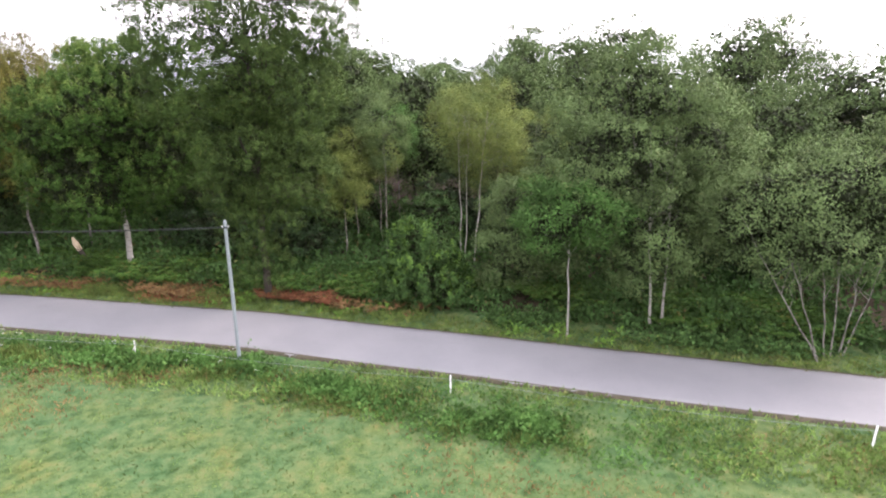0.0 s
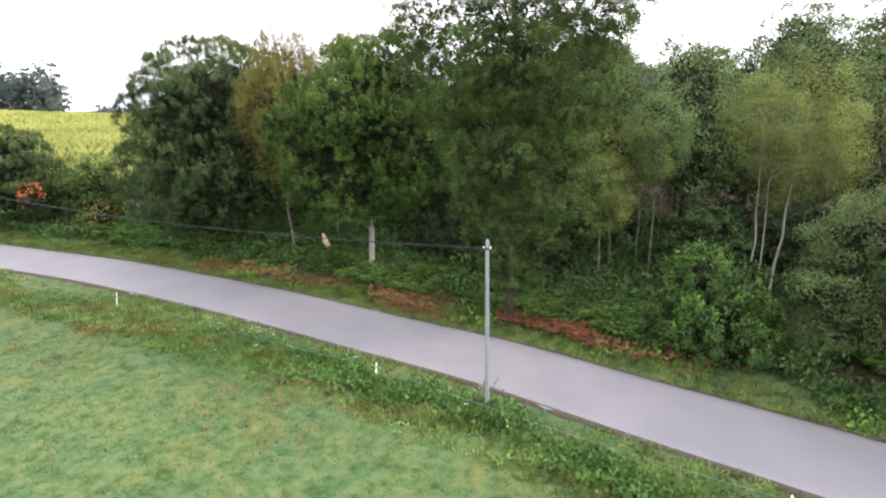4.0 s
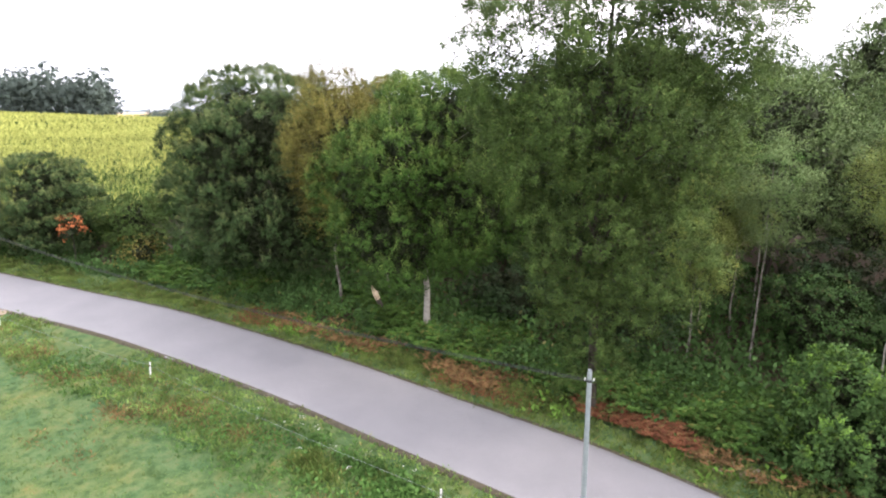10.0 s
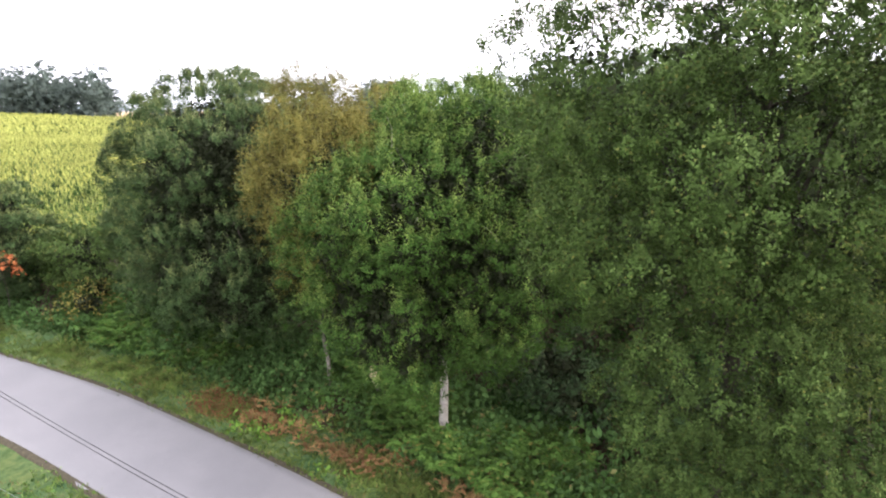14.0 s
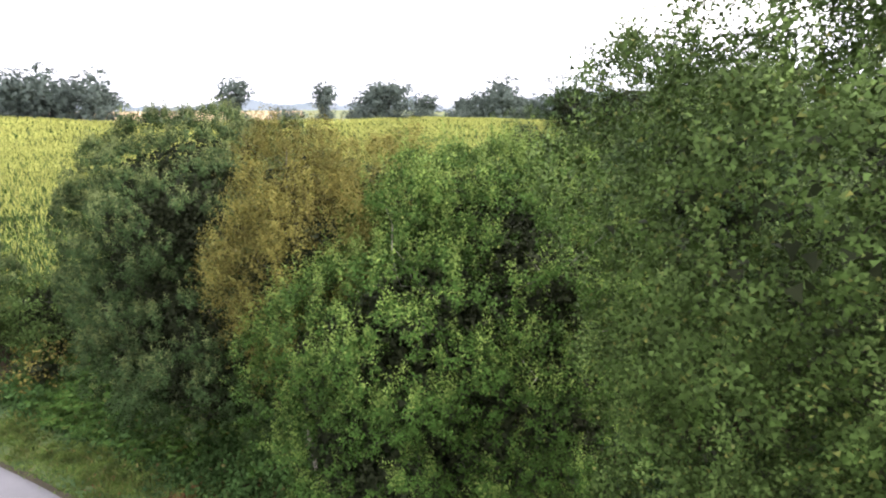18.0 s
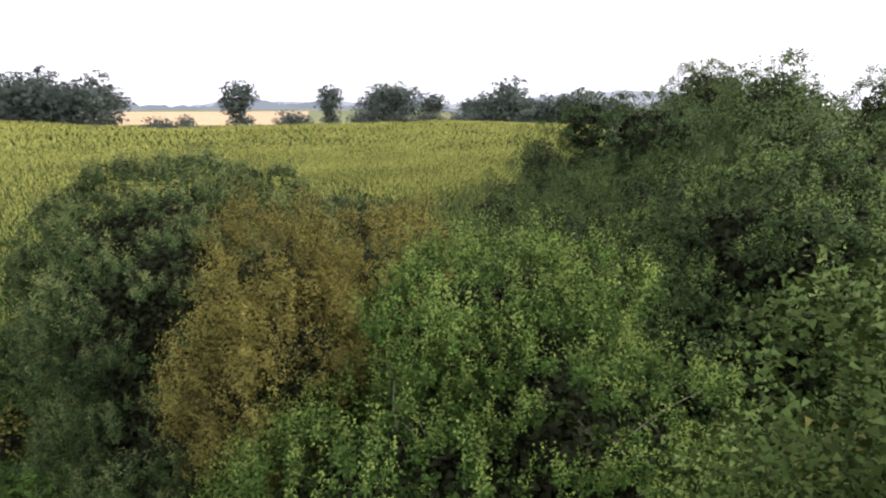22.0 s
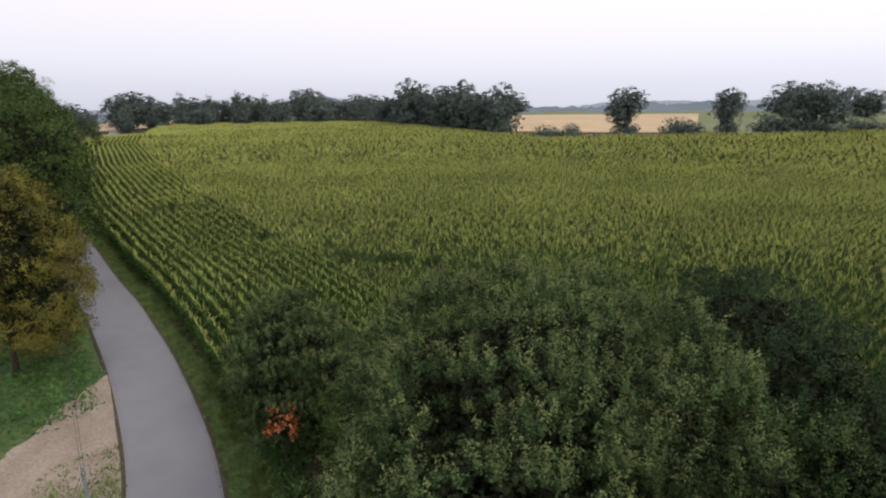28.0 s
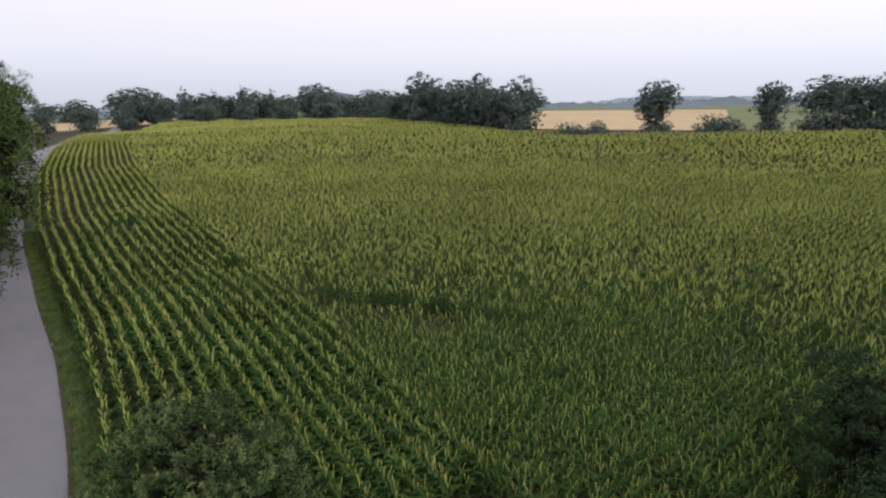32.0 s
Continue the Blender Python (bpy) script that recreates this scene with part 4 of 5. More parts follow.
# low shrubs below the birches
for i, (x, y, top, rad) in enumerate([(8.2, 37.6, 4.0, 1.9), (12.6, 36.4, 3.6, 1.8), (16.6, 33.6, 3.8, 2.0), (3.6, 42.6, 4.6, 2.0), (10.6, 41.6, 4.6, 2.2), (20.0, 30.0, 3.6, 2.0), (15.0, 39.4, 4.4, 2.1), (-1.0, 37.0, 3.6, 1.8), (-6.6, 39.6, 3.8, 2.0), (0.8, 40.4, 4.0, 1.9), (24.5, 26.5, 3.6, 2.2)]):
    g = land_z(x, y)
    plant("holly_shrub", x, y, [(x, y, top - rad * 0.7, rad, rad, rad * 0.75), (x + 0.6, y - 0.3, g + (top - g) * 0.4, rad * 1.1, rad, (top - g) * 0.42)], 9000, L_HOLLY if i % 3 else L_BRAMBLE, "dark low shrub below the birches", "shrub", trunk_r=0.06,
          trunk_top=top - 0.8, sprigs=650, size=0.13, shoot=0.3, spread=0.11, limbs=4, seed=140 + i, hollow=0.7, up=0.6, boughs=30, bough_r=0.7, group="low shrubs in the wood")

# ---- the wood behind: a few kinds of tree, repeated ----


def wood_kind(seed, tall, rad, mat, leaves, size, name="woodland_tree", label="full green woodland tree in the wood behind the lane", at=(0, 0, -500), sprigs=1500, low=0.28):
    b = [(0, 0, tall - rad * 0.8, rad * 0.8, rad * 0.8, rad * 0.8), (0.3, 0, tall * 0.62, rad, rad, tall * 0.24), (-0.4, 0.3, tall * (low + 0.14), rad * 0.85, rad * 0.85, tall * 0.16)]
    return make_tree(name, at, b, leaves, mat, label, "tree", trunk_r=tall * 0.012, trunk_top=tall * 0.85, sprigs=sprigs, size=size, shoot=0.7, spread=0.18, limbs=6, seed=seed, hollow=0.8, up=0.5, boughs=95, bough_r=1.2, loose=0.06, flat=0.7, bumps=0.15, core_fill=0.55, group="trees of the wood")


def place_copies(kinds, spots):
    """The first spot of each kind takes the built tree itself, the others are copies with their own turn and size."""
    used = set()
    r = np.random.default_rng(99)
    for k, (x, y, s) in enumerate(spots):
        s *= 0.93
        which = k % len(kinds)
        m = pose(x, y, land_z(x, y) - 0.1, 0, 0, float(r.uniform(0, 360))) @ Matrix.Diagonal((s, s, s * float(r.uniform(0.92, 1.08)), 1))
        if which not in used:
            kinds[which].matrix_basis = m
            used.add(which)
        else:
            ob = copy_thing(kinds[which], pose(0, 0, 0))
            ob.matrix_basis = m


WOODS = [wood_kind(61, 15.0, 4.2, L_WOOD, 18000, 0.21), wood_kind(62, 17.0, 4.6, L_WOOD, 18000, 0.22), wood_kind(63, 13.5, 4.4, L_WOOD, 16500, 0.21), wood_kind(64, 14.0, 3.6, L_WOOD, 16500, 0.20)]
DARK_WOOD = wood_kind(65, 14.5, 4.4, L_OAK, 15000, 0.24)
WOOD_SPOTS = [(4, 47, 0.80), (9, 46, 0.78), (14, 47, 0.80), (20, 42, 0.78), (26, 38, 0.75), (30, 30, 0.72), (25, 30, 0.70), (36, 24, 0.75), (33, 36, 0.82), (40, 34, 0.9), (28, 46, 0.85), (20, 52, 0.95),
              (12, 55, 0.95), (4, 60, 0.95), (34, 46, 1.05), (46, 42, 1.1), (42, 26, 1.0), (24, 60, 1.05), (14, 66, 1.05), (6, 72, 1.1), (3, 66, 0.85), (9, 86, 1.15), (20, 80, 1.15), (32, 62, 1.15),
              (48, 56, 1.2), (56, 36, 1.15), (52, 22, 1.05), (46, 14, 1.0), (2, 100, 1.1), (14, 104, 1.2), (30, 92, 1.25), (6, 124, 1.1), (20, 130, 1.2), (40, 78, 1.25), (-7.5, 77, 0.8), (60, 12, 1.1), (11, 134, 1.35), (17, 150, 1.2), (23, 172, 1.2), (28, 196, 1.2), (34, 225, 1.2), (40, 260, 1.2), (46, 300, 1.2), (-2, 96, 1.0), (40, 100, 1.5), (55, 92, 1.5), (32, 116, 1.4), (50, 122, 1.5), (66, 70, 1.4), (70, 48, 1.3)]
place_copies(WOODS, WOOD_SPOTS)

plant("ash_tree", -8.0, 88.0, [(-8.0, 88.0, 15.2, 2.9, 2.8, 3.3), (-7.2, 88.0, 11.0, 3.2, 3.0, 3.2), (-9.2, 88.2, 8.4, 2.6, 2.4, 2.8)], 13000, L_OAK_GREY, "slender dark ash at the corner of the maize", trunk_r=0.2, trunk_top=16.5,
      sprigs=1100, size=0.21, shoot=0.6, spread=0.14, limbs=9, seed=75, hollow=0.5, up=0.5, boughs=70, bough_r=0.8)
plant("maple_tree", -2.6, 80.0, [(-2.6, 80.0, 14.4, 3.8, 3.6, 3.6), (-3.4, 80.0, 9.6, 4.2, 3.8, 4.2)], 16000, L_OAK_GREY, "dark round field maple at the wood's edge", trunk_r=0.25, trunk_top=15.0,
      sprigs=1300, size=0.22, shoot=0.6, spread=0.15, limbs=9, seed=76, hollow=0.7, up=0.5, boughs=80, bough_r=0.95)

# ---- trees south of the lane ----
plant("golden_tree", -61.5, 33.0, [(-61.0, 33.6, 11.6, 4.0, 3.9, 4.8), (-61.0, 34.8, 7.4, 3.4, 3.0, 3.2), (-61.6, 33.0, 14.6, 2.8, 2.6, 2.4)], 60000, L_GOLD, "olive and gold autumn tree overhanging the lane", trunk_r=0.22,
      trunk_top=14.0, sprigs=4200, size=0.15, shoot=0.6, limbs=11, seed=71, hollow=0.6, up=0.2, droop=0.2, boughs=130, bough_r=0.8)
plant("ash_tree", -77.5, 34.6, [(-78.0, 36.0, 16.2, 5.2, 4.8, 5.2), (-77.0, 36.4, 10.6, 4.8, 4.4, 4.4)], 48000, L_OAK, "green ash tree overhanging the lane", trunk_r=0.3,
      trunk_top=18.0, sprigs=3600, size=0.19, shoot=0.7, limbs=11, seed=72, hollow=0.6, boughs=120, bough_r=1.0)
plant("oak_tree", -101.0, 36.0, [(-101.0, 38.4, 16.6, 6.0, 6.4, 5.6), (-100.0, 38.8, 11.4, 5.4, 6.0, 4.4)], 24000, L_OAK, "broad dark oak overhanging the lane", trunk_r=0.4,
      trunk_top=18.0, sprigs=2400, size=0.28, shoot=0.8, spread=0.2, limbs=9, seed=73, hollow=0.7, boughs=120, bough_r=1.3)
SOUTH = [(-90, 32.0, 1.1), (-112, 34.0, 1.25), (-126, 35.6, 1.35), (-142, 37.2, 1.4), (-160, 39.5, 1.35), (-178, 43.0, 1.3), (-105, 34.5, 0.6), (-119, 35.0, 0.6), (-134, 36.4, 0.6), (-150, 38.2, 0.6)]
for k, (x, y, s) in enumerate(SOUTH):
    (copy_thing(DARK_WOOD, pose(0, 0, 0)) if k else DARK_WOOD).matrix_basis = pose(x, y, land_z(x, y), 0, 0, 70 * k) @ Matrix.Diagonal((s, s, s, 1))

plant("oak_tree", -124.0, 35.6, [(-124.0, 38.0, 14.5, 8.0, 7.0, 5.5), (-123.0, 37.6, 20.0, 5.5, 5.5, 4.0), (-126.0, 37.0, 10.5, 6.0, 6.0, 4.0)], 15000, L_WOOD,
      "broad oak overhanging the far bend of the lane", trunk_r=0.45, trunk_top=20.0, sprigs=1600, size=0.36, shoot=0.8, spread=0.25, limbs=8, seed=74, hollow=0.8, boughs=130, bough_r=1.6)

# ---- far hedgerow trees ----


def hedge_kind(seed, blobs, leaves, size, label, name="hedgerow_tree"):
    return make_tree(name, (0, 0, -500), blobs, leaves, L_FAR_HAZE, label, "tree", trunk_r=0.35, sprigs=leaves // 8, size=size * 0.85, shoot=0.6, spread=0.2, limbs=8, seed=seed, hollow=0.6, up=0.3, boughs=80, bough_r=1.2, loose=0.2, bumps=0.12, core_fill=1.0, core_mat=L_FAR_HAZE, group="far hedgerow trees")


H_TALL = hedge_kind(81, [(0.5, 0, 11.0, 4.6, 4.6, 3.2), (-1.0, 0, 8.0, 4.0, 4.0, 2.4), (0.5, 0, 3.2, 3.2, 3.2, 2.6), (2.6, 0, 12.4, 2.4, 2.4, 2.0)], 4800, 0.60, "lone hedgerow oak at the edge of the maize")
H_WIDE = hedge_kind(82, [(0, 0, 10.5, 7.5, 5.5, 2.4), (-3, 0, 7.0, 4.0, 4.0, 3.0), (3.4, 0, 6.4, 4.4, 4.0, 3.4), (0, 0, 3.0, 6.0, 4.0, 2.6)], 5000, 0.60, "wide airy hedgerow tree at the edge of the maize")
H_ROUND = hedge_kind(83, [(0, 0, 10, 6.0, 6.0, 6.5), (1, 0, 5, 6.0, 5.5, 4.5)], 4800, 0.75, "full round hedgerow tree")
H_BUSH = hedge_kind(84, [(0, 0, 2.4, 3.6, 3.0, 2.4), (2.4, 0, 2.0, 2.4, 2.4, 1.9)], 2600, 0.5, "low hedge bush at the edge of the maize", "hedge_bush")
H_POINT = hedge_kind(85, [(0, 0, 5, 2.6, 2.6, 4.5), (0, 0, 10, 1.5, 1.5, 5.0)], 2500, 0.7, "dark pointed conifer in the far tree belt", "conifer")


def far(kind, x, y, s, sx=1.0, turn=0.0, used=set()):
    m = pose(x, y, land_z(x, y) - 0.3, 0, 0, turn) @ Matrix.Diagonal((s * sx, s * sx, s, 1))
    if kind.name in used:
        copy_thing(kind, pose(0, 0, 0)).matrix_basis = m
    else:
        used.add(kind.name)
        kind.matrix_basis = m


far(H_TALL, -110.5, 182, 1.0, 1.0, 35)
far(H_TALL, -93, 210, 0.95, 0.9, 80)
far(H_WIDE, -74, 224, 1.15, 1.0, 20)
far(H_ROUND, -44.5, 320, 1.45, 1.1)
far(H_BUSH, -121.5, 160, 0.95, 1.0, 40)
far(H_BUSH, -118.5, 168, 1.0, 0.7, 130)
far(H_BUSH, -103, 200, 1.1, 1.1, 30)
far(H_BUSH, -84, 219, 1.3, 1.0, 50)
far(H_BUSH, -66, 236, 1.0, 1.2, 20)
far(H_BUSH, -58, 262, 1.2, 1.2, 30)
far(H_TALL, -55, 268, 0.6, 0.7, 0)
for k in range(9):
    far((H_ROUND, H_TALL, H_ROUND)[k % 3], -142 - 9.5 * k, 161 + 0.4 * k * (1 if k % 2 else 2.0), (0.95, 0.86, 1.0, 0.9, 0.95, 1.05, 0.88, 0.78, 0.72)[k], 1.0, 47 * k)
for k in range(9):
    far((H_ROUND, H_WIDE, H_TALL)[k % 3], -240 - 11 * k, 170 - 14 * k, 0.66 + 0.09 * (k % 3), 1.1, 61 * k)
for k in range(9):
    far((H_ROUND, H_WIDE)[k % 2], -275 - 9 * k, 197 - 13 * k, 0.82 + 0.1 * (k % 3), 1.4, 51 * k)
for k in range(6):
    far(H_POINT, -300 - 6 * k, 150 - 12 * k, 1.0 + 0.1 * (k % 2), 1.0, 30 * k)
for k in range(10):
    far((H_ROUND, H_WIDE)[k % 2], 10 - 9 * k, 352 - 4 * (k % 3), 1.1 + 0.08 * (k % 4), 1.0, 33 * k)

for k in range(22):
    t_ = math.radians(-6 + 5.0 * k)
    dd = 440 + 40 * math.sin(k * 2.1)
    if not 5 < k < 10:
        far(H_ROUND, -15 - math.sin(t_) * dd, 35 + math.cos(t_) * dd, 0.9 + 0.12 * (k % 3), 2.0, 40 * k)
# ---- distance: stubble field and hazy hills ----
def stubble(a0, a1, d0, d1, rise, label):
    """A cut field as a sheet between two bearings and two distances."""
    ang = np.radians(np.linspace(a0, a1, 40))[:, None]
    dist = np.linspace(d0, d1, 24)[None]
    sx, sy = -15 - np.sin(ang) * dist, 35 + np.cos(ang) * dist
    v = np.stack([sx, sy, land(sx, sy) + 0.2 + rise * (dist - d0)], -1).reshape(-1, 3)
    i, j = np.meshgrid(np.arange(39), np.arange(23), indexing="ij")
    f = np.stack([i * 24 + j, i * 24 + j + 1, (i + 1) * 24 + j + 1, (i + 1) * 24 + j], -1).reshape(-1, 4)
    tagged(new("stubble_field", mesh_from("stubble_field", v, f, M_STUBBLE, True)), label, "field", kind="structure")


stubble(26.5, 46, 205, 430, 0.0, "pale tan cut stubble field beyond the hedgerow")
stubble(76, 88, 335, 450, 0.02, "pale tan cut stubble field beyond the tree belt")

# the small white house between the far trees
hz = land_z(-405, 142) + 2.0
house = empty_thing("house", (-405, 142, hz), "small white house with a slate roof beyond the maize", "house")
bm = bmesh.new()
bmesh.ops.create_cube(bm, size=1, matrix=pose(0, 0, 1.5, 0, 0, 75) @ Matrix.Diagonal((9, 6, 5, 1)))
part("wall", bm, M_WALL, house)
bm = bmesh.new()
rv = [bm.verts.new(pose(0, 0, 4.0, 0, 0, 75) @ Vector(p)) for p in ((-4.8, -3.4, 0), (4.8, -3.4, 0), (4.8, 3.4, 0), (-4.8, 3.4, 0), (-4.8, 0, 2.8), (4.8, 0, 2.8))]
for q in ((0, 1, 5, 4), (2, 3, 4, 5), (0, 4, 3), (1, 2, 5), (3, 2, 1, 0)):
    bm.faces.new([rv[n] for n in q])
part("roof", bm, M_SLATE, house)
for wx in (-2.6, 0.2, 2.8):
    bm = bmesh.new()
    bmesh.ops.create_cube(bm, size=1, matrix=pose(0, 0, 0, 0, 0, 75) @ Matrix.Translation((wx, -3.02, 1.9)) @ Matrix.Diagonal((1.0, 0.1, 1.3, 1)))
    part("window", bm, M_SLATE, house, "dark window")


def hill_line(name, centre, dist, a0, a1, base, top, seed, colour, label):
    """A wooded ridge far off, as a plain backdrop that glows in a painted haze colour."""
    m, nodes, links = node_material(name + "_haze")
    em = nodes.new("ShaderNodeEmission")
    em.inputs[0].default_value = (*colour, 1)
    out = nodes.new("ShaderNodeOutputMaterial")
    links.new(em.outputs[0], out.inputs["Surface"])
    r = np.random.default_rng(seed)
    ang = np.radians(np.linspace(a0, a1, 260))
    h = top + np.interp(np.arange(260), np.arange(0, 260, 13), r.normal(size=20)) * (top - base) * 0.22 + r.normal(size=260) * (top - base) * 0.04
    h *= 1.0
    low = np.stack([centre[0] - np.sin(ang) * dist, centre[1] + np.cos(ang) * dist, np.full(260, base)], -1)
    high = low.copy()
    high[:, 2] = h
    v = np.concatenate([low, high])
    k = np.arange(259)
    f = np.stack([k, k + 1, k + 261, k + 260], -1)
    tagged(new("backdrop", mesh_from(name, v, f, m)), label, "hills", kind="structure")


hill_line("mist_belt", (-20, 40), 560, 8, 62, 0, 23, 5, (0.36, 0.43, 0.48), "mist-coloured backdrop belt beyond the stubble")
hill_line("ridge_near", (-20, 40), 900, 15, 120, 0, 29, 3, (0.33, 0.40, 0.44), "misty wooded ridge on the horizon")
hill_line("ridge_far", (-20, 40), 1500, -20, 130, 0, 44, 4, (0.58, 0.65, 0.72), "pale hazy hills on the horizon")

# ---- phone poles, cables and marker stakes ----


def phone_pole(x, y, top, label):
    z = land_z(x, y)
    pole = empty_thing("phone_pole", (x, y, z), label, "utility pole", "phone poles along the lane")
    h = top - z
    part_mesh("shaft", mesh_from("shaft", *tube([(0, 0, -0.4), (0, 0, h * 0.5), (0, 0, h - 0.12)], [0.078, 0.070, 0.060], 14), M_POLE, True), pole)
    bm = bmesh.new()
    bmesh.ops.create_cone(bm, cap_ends=True, segments=14, radius1=0.064, radius2=0.04, depth=0.12, matrix=Matrix.Translation((0, 0, h - 0.06)))
    part("cap", bm, M_POLE, pole, "pale metal cap")
    bm = bmesh.new()
    bmesh.ops.create_cone(bm, cap_ends=True, segments=14, radius1=0.072, radius2=0.072, depth=0.06, matrix=Matrix.Translation((0, 0, h - 0.3)))
    part("collar", bm, M_CABLE, pole, "dark clamp collar")
    for s in (-1, 1):
        bm = bmesh.new()
        bmesh.ops.create_cube(bm, size=1, matrix=Matrix.Translation((s * 0.085, 0, h - 0.3)) @ Matrix.Diagonal((0.07, 0.03, 0.04, 1)))
        part("bracket", bm, M_POLE, pole)
        bm = bmesh.new()
        bmesh.ops.create_cone(bm, cap_ends=True, segments=8, radius1=0.018, radius2=0.012, depth=0.07, matrix=Matrix.Translation((s * 0.11, 0, h - 0.26)))
        part("insulator", bm, M_STAKE, pole, "small pale insulator")
    return pole


P1, P2, P0, P3 = (-3.12, 22.75, 5.82), (-37.6, 34.65, 6.88), (32.0, 4.2, 4.6), (-74.0, 37.0, 9.0)
phone_pole(*P1, "galvanised steel phone pole in the grass beside the lane")
phone_pole(*P2, "galvanised steel phone pole beside the gravel entrance")


def cable(a, b, sag, off, label):
    a, b = np.array(a, float), np.array(b, float)
    side = unit(np.cross(b - a, [0, 0, 1.0]))
    t = np.linspace(0, 1, 40)[:, None]
    p = a + (b - a) * t + side * off
    p[:, 2] -= 0.3 + sag * 4 * (t * (1 - t))[:, 0]
    tagged(new("phone_cable", mesh_from("phone_cable", *tube(p, np.full(40, 0.010), 5), M_CABLE, True)), label, "cable", "phone cables")


for a, b in ((P1, P2), (P2, P3)):
    for off in (-0.055, 0.055):
        cable(a, b, 0.62, off, "thin black phone cable strung between the poles")

STAKES = [(-7.38, 24.2, 4), (4.75, 18.5, 2), (-22.1, 29.7, 5), (17.0, 12.1, 14), (-34.2, 33.0, 3)]
for x, y, lean in STAKES:
    z = land_z(x, y)
    stake = empty_thing("marker_stake", (x, y, z), "short white wooden marker stake in the verge", "stake", "marker stakes along the lane")
    bm = bmesh.new()
    bmesh.ops.create_cube(bm, size=1, matrix=pose(0, 0, 0.3, 0, lean, 20) @ Matrix.Diagonal((0.055, 0.055, 0.95, 1)))
    bmesh.ops.bevel(bm, geom=bm.edges[:], offset=0.008, segments=1, affect="EDGES")
    part("post", bm, M_STAKE, stake)
    bm = bmesh.new()
    bmesh.ops.create_cone(bm, cap_ends=True, segments=8, radius1=0.02, radius2=0.015, depth=0.06, matrix=pose(0, 0, 0.3, 0, lean, 20) @ Matrix.Translation((0, -0.04, 0.3)))
    part("insulator", bm, M_CABLE, stake, "small dark fence insulator")

# thin electric wire along the stakes
for (xa, ya, _), (xb, yb, _) in zip(sorted(STAKES)[:-1], sorted(STAKES)[1:]):
    t = np.linspace(0, 1, 30)
    wx_, wy_ = xa + (xb - xa) * t, ya + (yb - ya) * t
    wz_ = land_z(xa, ya) * (1 - t) + land_z(xb, yb) * t + 0.62 - 0.16 * 4 * t * (1 - t)
    wz_ = np.maximum(wz_, land(wx_, wy_) + 0.25)
    tagged(new("fence_wire", mesh_from("fence_wire", *tube(np.stack([wx_, wy_, wz_], -1), np.full(30, 0.006), 4), M_POLE, True)), "thin pale wire strung between the marker stakes", "wire", "fence wires along the lane")

# ---- gravel entrance ----
us, vs = np.linspace(-57.5, -35.5, 60), np.linspace(0, 1, 16)
edge = np.interp(us, LINE_X, EDGE_LINE) + 0.15
depth = np.interp(us, [-57.5, -56.5, -54.6, -51.5, -49.9, -46, -41, -38, -36.2, -35.5], [0.2, 1.2, 3.0, 5.0, 6.6, 9.0, 10.0, 8.0, 3.0, 0.4]) * (1 + 0.05 * np.sin(us * 2.3) + 0.04 * np.sin(us * 5.1))
gxx = np.repeat(us[:, None], 16, 1)
gyy = edge[:, None] - depth[:, None] * vs[None]
v = np.stack([gxx, gyy, land(gxx, gyy) + 0.05], -1).reshape(-1, 3)
i, j = np.meshgrid(np.arange(59), np.arange(15), indexing="ij")
f = np.stack([i * 16 + j, i * 16 + j + 1, (i + 1) * 16 + j + 1, (i + 1) * 16 + j], -1).reshape(-1, 4)
tagged(new("gravel_entrance", mesh_from("gravel_entrance", v, f, M_GRAVEL, True)), "pale sandy gravel entrance joining the lane", "gravel", kind="structure")

# ---- grass, verge weeds and undergrowth ----


def scatter(n, x0, x1, d0, d1, r):
    """Points in a band beside the road, by distance north of its middle."""
    x = r.uniform(x0, x1, n)
    d = r.uniform(d0, d1, n)
    cs = np.interp(x, LINE_X, COS_LINE)
    y = np.interp(x, LINE_X, MID_LINE) + d / cs
    return x, y, d


def clumps(name, x, y, height, per, size, mat, label, category, r, wide=0.3, lean=0.5, spread=0.1, lift=0.0, rise=None):
    z = land(x, y) + lift
    n = len(x)
    base = np.repeat(np.stack([x, y, z], -1)[:, None], per, 1) + r.normal(size=(n, per, 3)) * [spread, spread, 0]
    if rise is not None:
        base[..., 2] += r.random((n, per)) * (np.asarray(rise)[:, None] if np.ndim(rise) else rise)
    way = r.normal(size=(n, per, 3)) * lean + [0, 0, 1.0]
    s = np.repeat(np.broadcast_to(height, (n,))[:, None], per, 1) * r.uniform(0.6, 1.3, (n, per)) * size
    v, f = leaf_arrays(base.reshape(-1, 3), way.reshape(-1, 3), s.ravel(), wide, 0.1, r)
    return tagged(new(name, mesh_from(name, v, f, mat)), label, category, kind="stuff")


def patchy(x, y, scale, r, share):
    """Keeps a share of the points, in drifts."""
    v = np.sin(x * scale + 1.3 * np.sin(y * scale * 0.8)) + np.sin(y * scale * 1.3 + 0.9 * np.sin(x * scale * 1.4 + 2)) + r.normal(size=len(x)) * 0.5
    return v > np.quantile(v, 1 - share)


